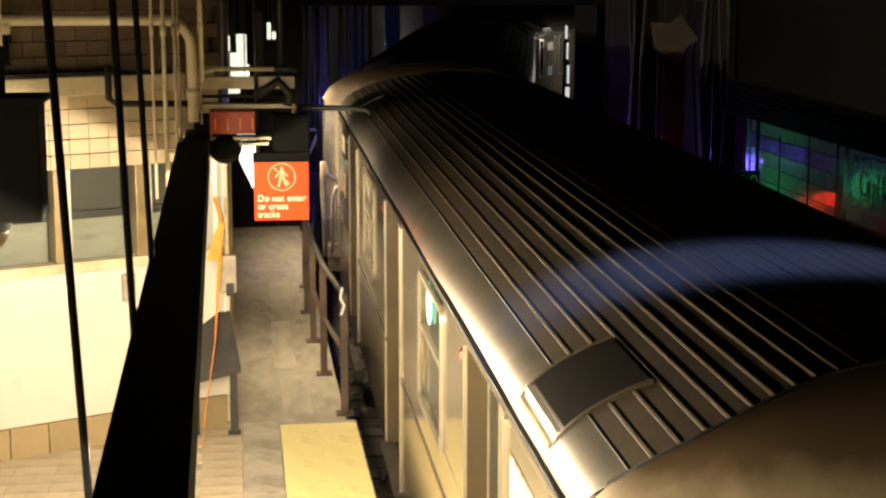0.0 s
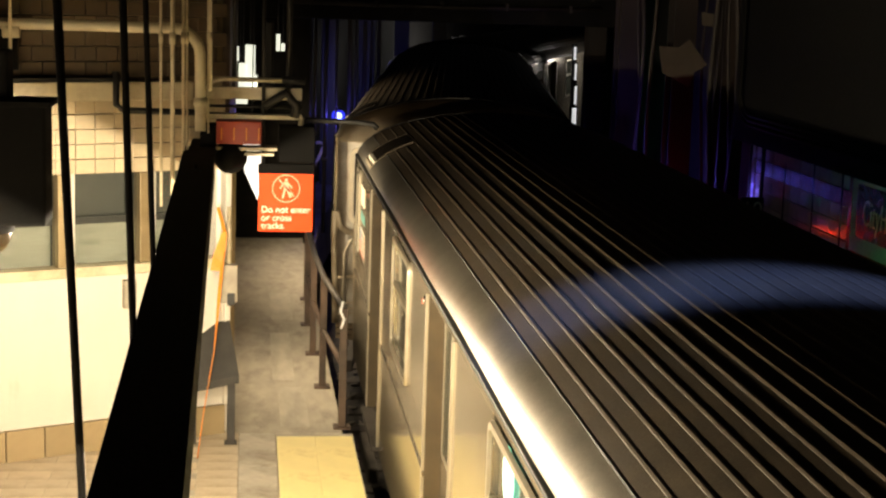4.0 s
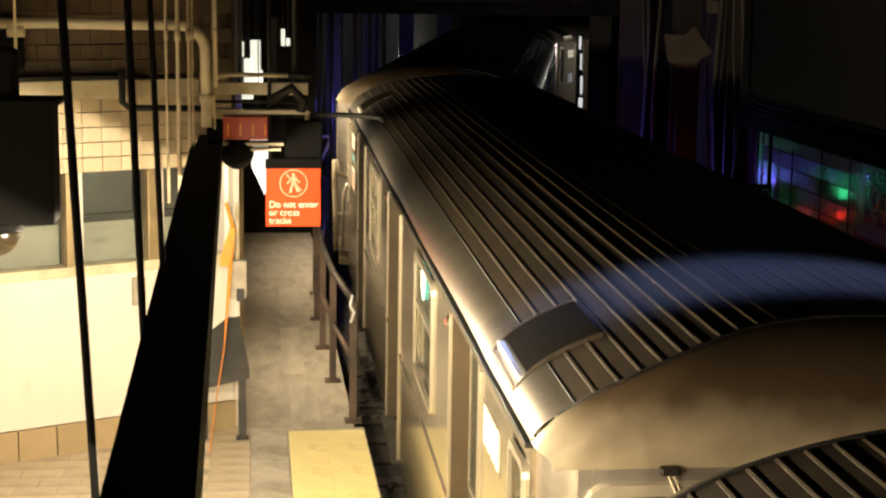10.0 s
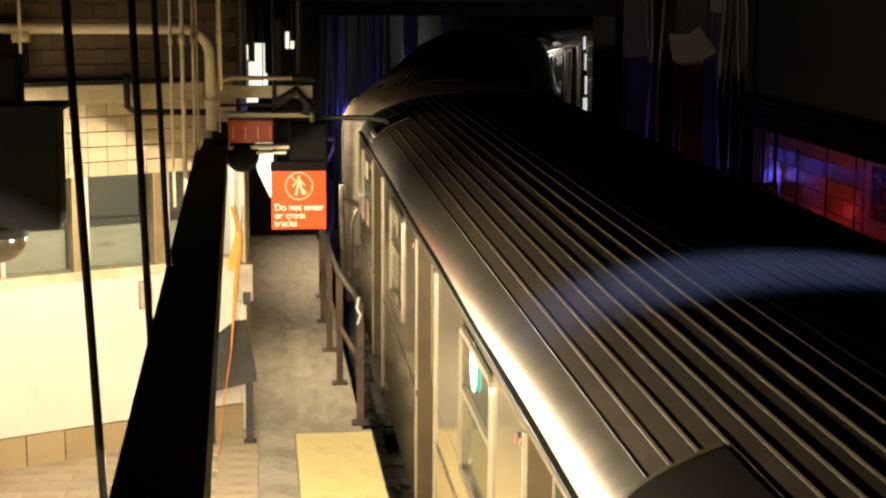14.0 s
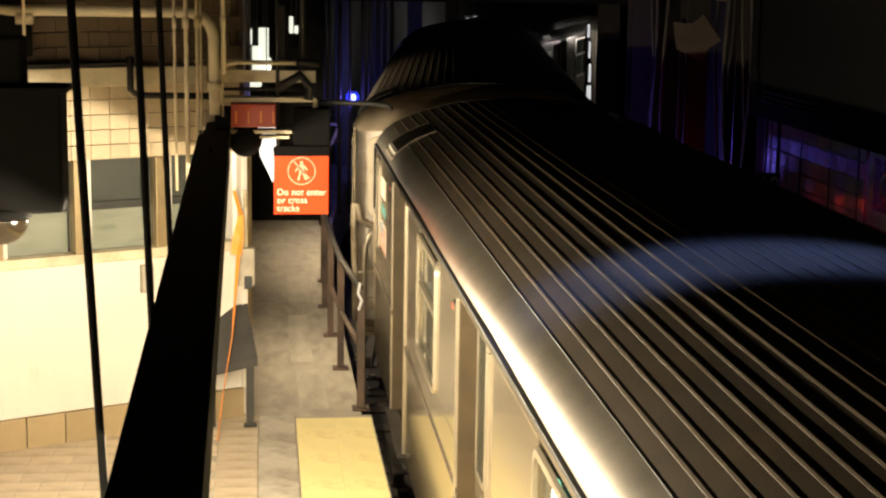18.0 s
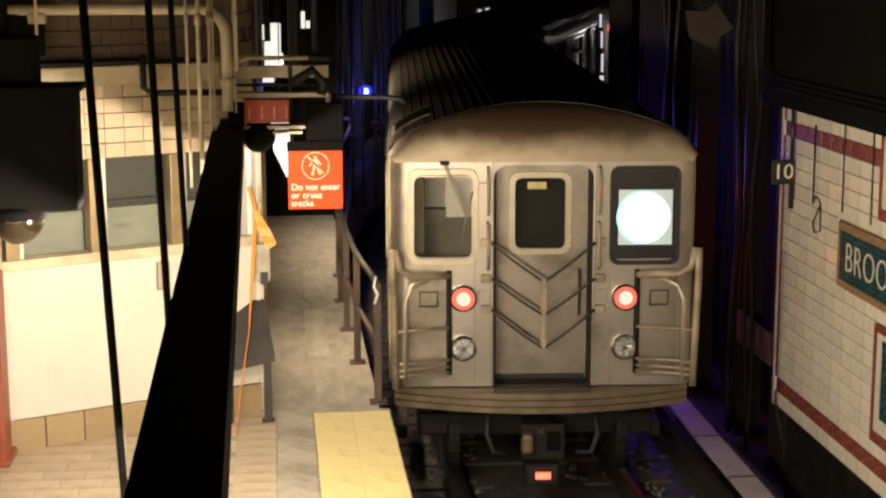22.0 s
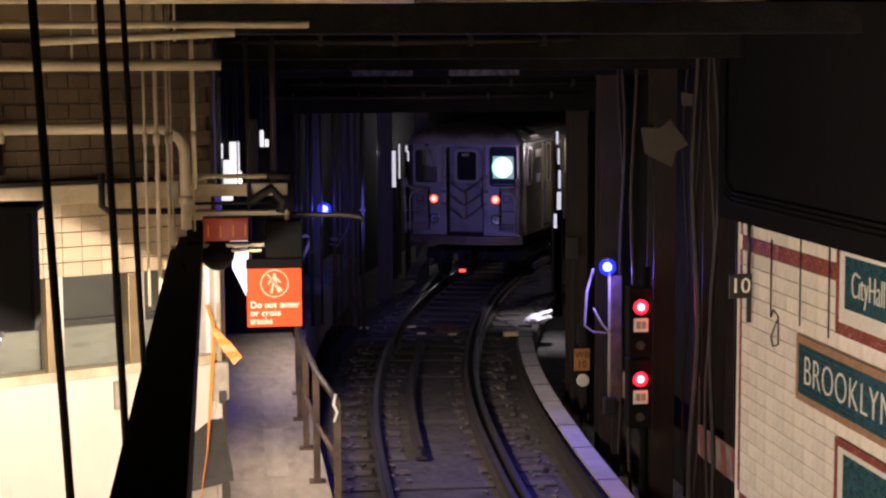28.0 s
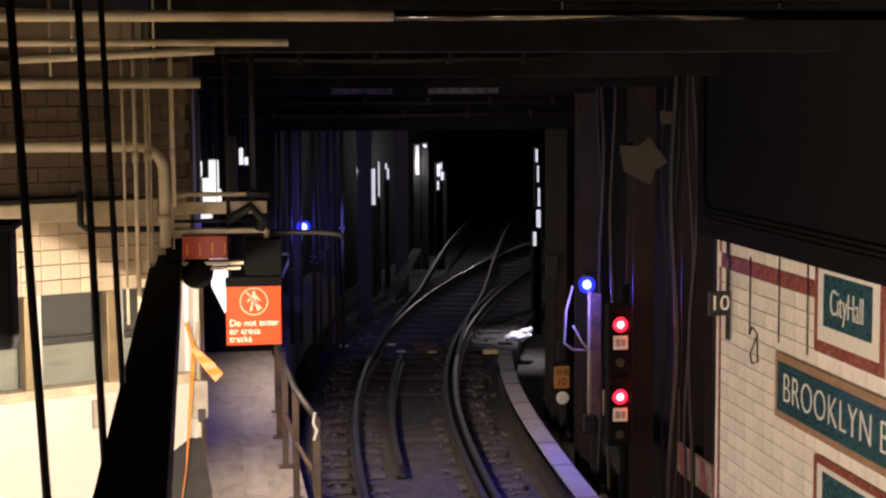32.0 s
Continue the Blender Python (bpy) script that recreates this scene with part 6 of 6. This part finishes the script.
part("blue_case", box(4.74, 4.86, 21.44, 21.5, 0.98, 1.25, 0.02), UNDER, mk)
tenb = thing("stop_board", "small grey board lettered 10 on a tunnel column", "sign")
part("board", box(4.66, 4.84, 21.85, 21.87, 2.14, 2.44, 0.006), CABLE, tenb)
part("post", box(4.74, 4.78, 21.87, 21.91, -0.4, 2.4), DARKSTEEL, tenb)
words("10", 0.17, BLACKSIGN, tenb, pose(4.76, 21.848, 2.34, 90, 0, 0), depth=0.001)
for k in range(2):
    part("text_bar", box(4.69, 4.83, 21.846, 21.849, 2.19 + 0.035 * k, 2.205 + 0.035 * k), BLACKSIGN, tenb)

# cables along the tunnel side
for k, (x, y, r) in enumerate(((4.78, 15.3, 0.022), (4.80, 15.5, 0.016), (4.76, 15.9, 0.03), (4.82, 16.0, 0.016), (4.86, 14.4, 0.03), (4.90, 14.55, 0.016), (4.62, 17.95, 0.022), (4.74, 18.95, 0.022), (4.76, 19.1, 0.014), (5.26, 17.95, 0.018))):
    pts = [(x + 0.03 * math.sin(1.7 * k + 2.1 * z), y + 0.05 * math.sin(k + 1.3 * z), z) for z in [-0.3 + 0.35 * j for j in range(17)]]
    solid("vertical_cable", tube(pts, r, 6), CABLE, "dusty brown cable running up the tunnel side", "cable", group="tunnel cables")
for x, y, w in ((4.86, 15.2, 0.40), (4.80, 19.2, 0.30)):
    bd = thing("striped_barrier_board", "faded red and white striped board by the tunnel side", "barrier board", m=pose(x, y, 0.88, 0, 0, 90))
    part("board", box(-0.75, 0.75, 0, 0.03, -0.16, 0.16, 0.004), FADED, bd)
    for k in range(4):
        bm = bmesh.new()
        u = -0.62 + 0.36 * k
        bm.faces.new([bm.verts.new(p) for p in ((u, 0.034, -0.16), (u + 0.17, 0.034, -0.16), (u + 0.25, 0.034, 0.16), (u + 0.08, 0.034, 0.16))])
        part("stripe", bm, FADEDRED, bd)
for m_, pts in ((POSTER, ((4.65, 17.74, 4.12), (4.88, 17.74, 4.11), (5.00, 17.74, 4.21), (5.07, 17.74, 4.11), (5.22, 17.74, 3.92), (5.07, 17.74, 3.83), (5.02, 17.74, 3.66), (4.70, 17.74, 3.82))), (POSTER, ((5.12, 17.735, 4.52), (5.31, 17.735, 4.49), (5.29, 17.735, 4.35), (5.13, 17.735, 4.37)))):
    bm = bmesh.new()
    f = bm.faces.new([bm.verts.new(p) for p in pts])
    bm.normal_update()
    bmesh.ops.solidify(bm, geom=[f], thickness=0.01)
    solid("peeling_sheet", bm, m_, "pale torn sheet peeling from the tunnel wall", "sheet")
solid("grey_pipe", tube([(4.95, 14.3, -0.3), (4.85, 14.6, 0.3), (4.9, 14.5, 1.0), (4.88, 14.45, 3.4)], 0.035, 8), CABLE, "grey pipe bending down beside the tiled wall", "pipe")
bm = bmesh.new()
bmesh.ops.create_icosphere(bm, subdivisions=3, radius=1.0)
for v in bm.verts:
    n1 = noise.noise(v.co * 1.7) * 0.35 + noise.noise(v.co * 4.5) * 0.16
    v.co = Vector((5.78 + 0.27 * v.co.x * (1 + n1) + 0.08 * v.co.z, 29.5 + 0.24 * v.co.y * (1 + n1), max(0.02, 0.12 + 0.13 * v.co.z * (1 + 1.6 * n1) + 0.05 * v.co.x)))
solid("white_sack", bm, SACK, "white plastic sack lying by the track", "sack")
# far lamps down the curve, with reflections and lit uprights drawn as glowing tubes
FAR = ((4.065, 40, 1.95, 2.87, 0.09), (4.31, 41, 2.1, 3.0, 0.04), (4.44, 40, 2.6, 2.87, 0.05), (5.97, 46, 2.4, 3.26, 0.10), (6.2, 46, 3.2, 3.3, 0.10),
       (7.17, 50, 2.1, 2.5, 0.12), (7.33, 50, 2.0, 2.2, 0.10), (6.84, 33, 3.29, 3.56, 0.05), (6.87, 33, 2.86, 3.2, 0.04), (6.89, 33, 2.35, 2.73, 0.05), (6.88, 33, 1.9, 2.27, 0.09), (6.80, 33, 1.5, 1.8, 0.07), (4.39, 40, 2.85, 3.0, 0.05), (6.60, 46, 2.35, 2.71, 0.10), (6.71, 46, 2.24, 2.48, 0.09), (6.58, 46, 1.95, 2.2, 0.06), (6.68, 46, 2.55, 2.75, 0.04))
for x, y, z0, z1, w in FAR:
    t_ = thing("tunnel_lamp", "small white glow for lamps and reflections down the tunnel", "lamp", group="tunnel lamps")
    part("tube", tube([(x, y, z0), (x, y, z1)], w / 2, 8), FAR_GLOW, t_, "glowing tube")
    part("holder", box(x - w, x + w, y + 0.04, y + 0.1, -0.4, z1 + 0.05), DARKSTEEL, t_)
# tube fixtures under the soffit and the gallery
# unseen slab added to hold the platform light off the upper wall
solid("added_soffit", box(-9, -2.05, 2.46, 10.0, 3.70, 3.9), TUNNEL, "unseen dark soffit added to cut the platform light", "ceiling", kind="structure")
for x, y, z in ((-2.45, 8.6, 3.7), (-2.45, 5.6, 3.7), (-2.45, 3.2, 3.7)):
    fx = thing("platform_tube_fixture", "white tube fixture under the platform soffit", "lamp", group="platform tubes")
    part("housing", box(x - 0.12, x + 0.12, y - 0.6, y + 0.6, z - 0.09, z - 0.002, 0.01), PLATE, fx)

# out-of-view fixtures added to carry the gallery lights
for y in (0.5, -1.6, -4.4):
    fx = thing("gallery_tube_fixture", "unseen white tube fixture added under the gallery floor", "lamp", group="gallery tubes")
    part("housing", box(-0.40, -0.20, y - 0.6, y + 0.6, 2.94, 3.018, 0.01), PLATE, fx)

motions()
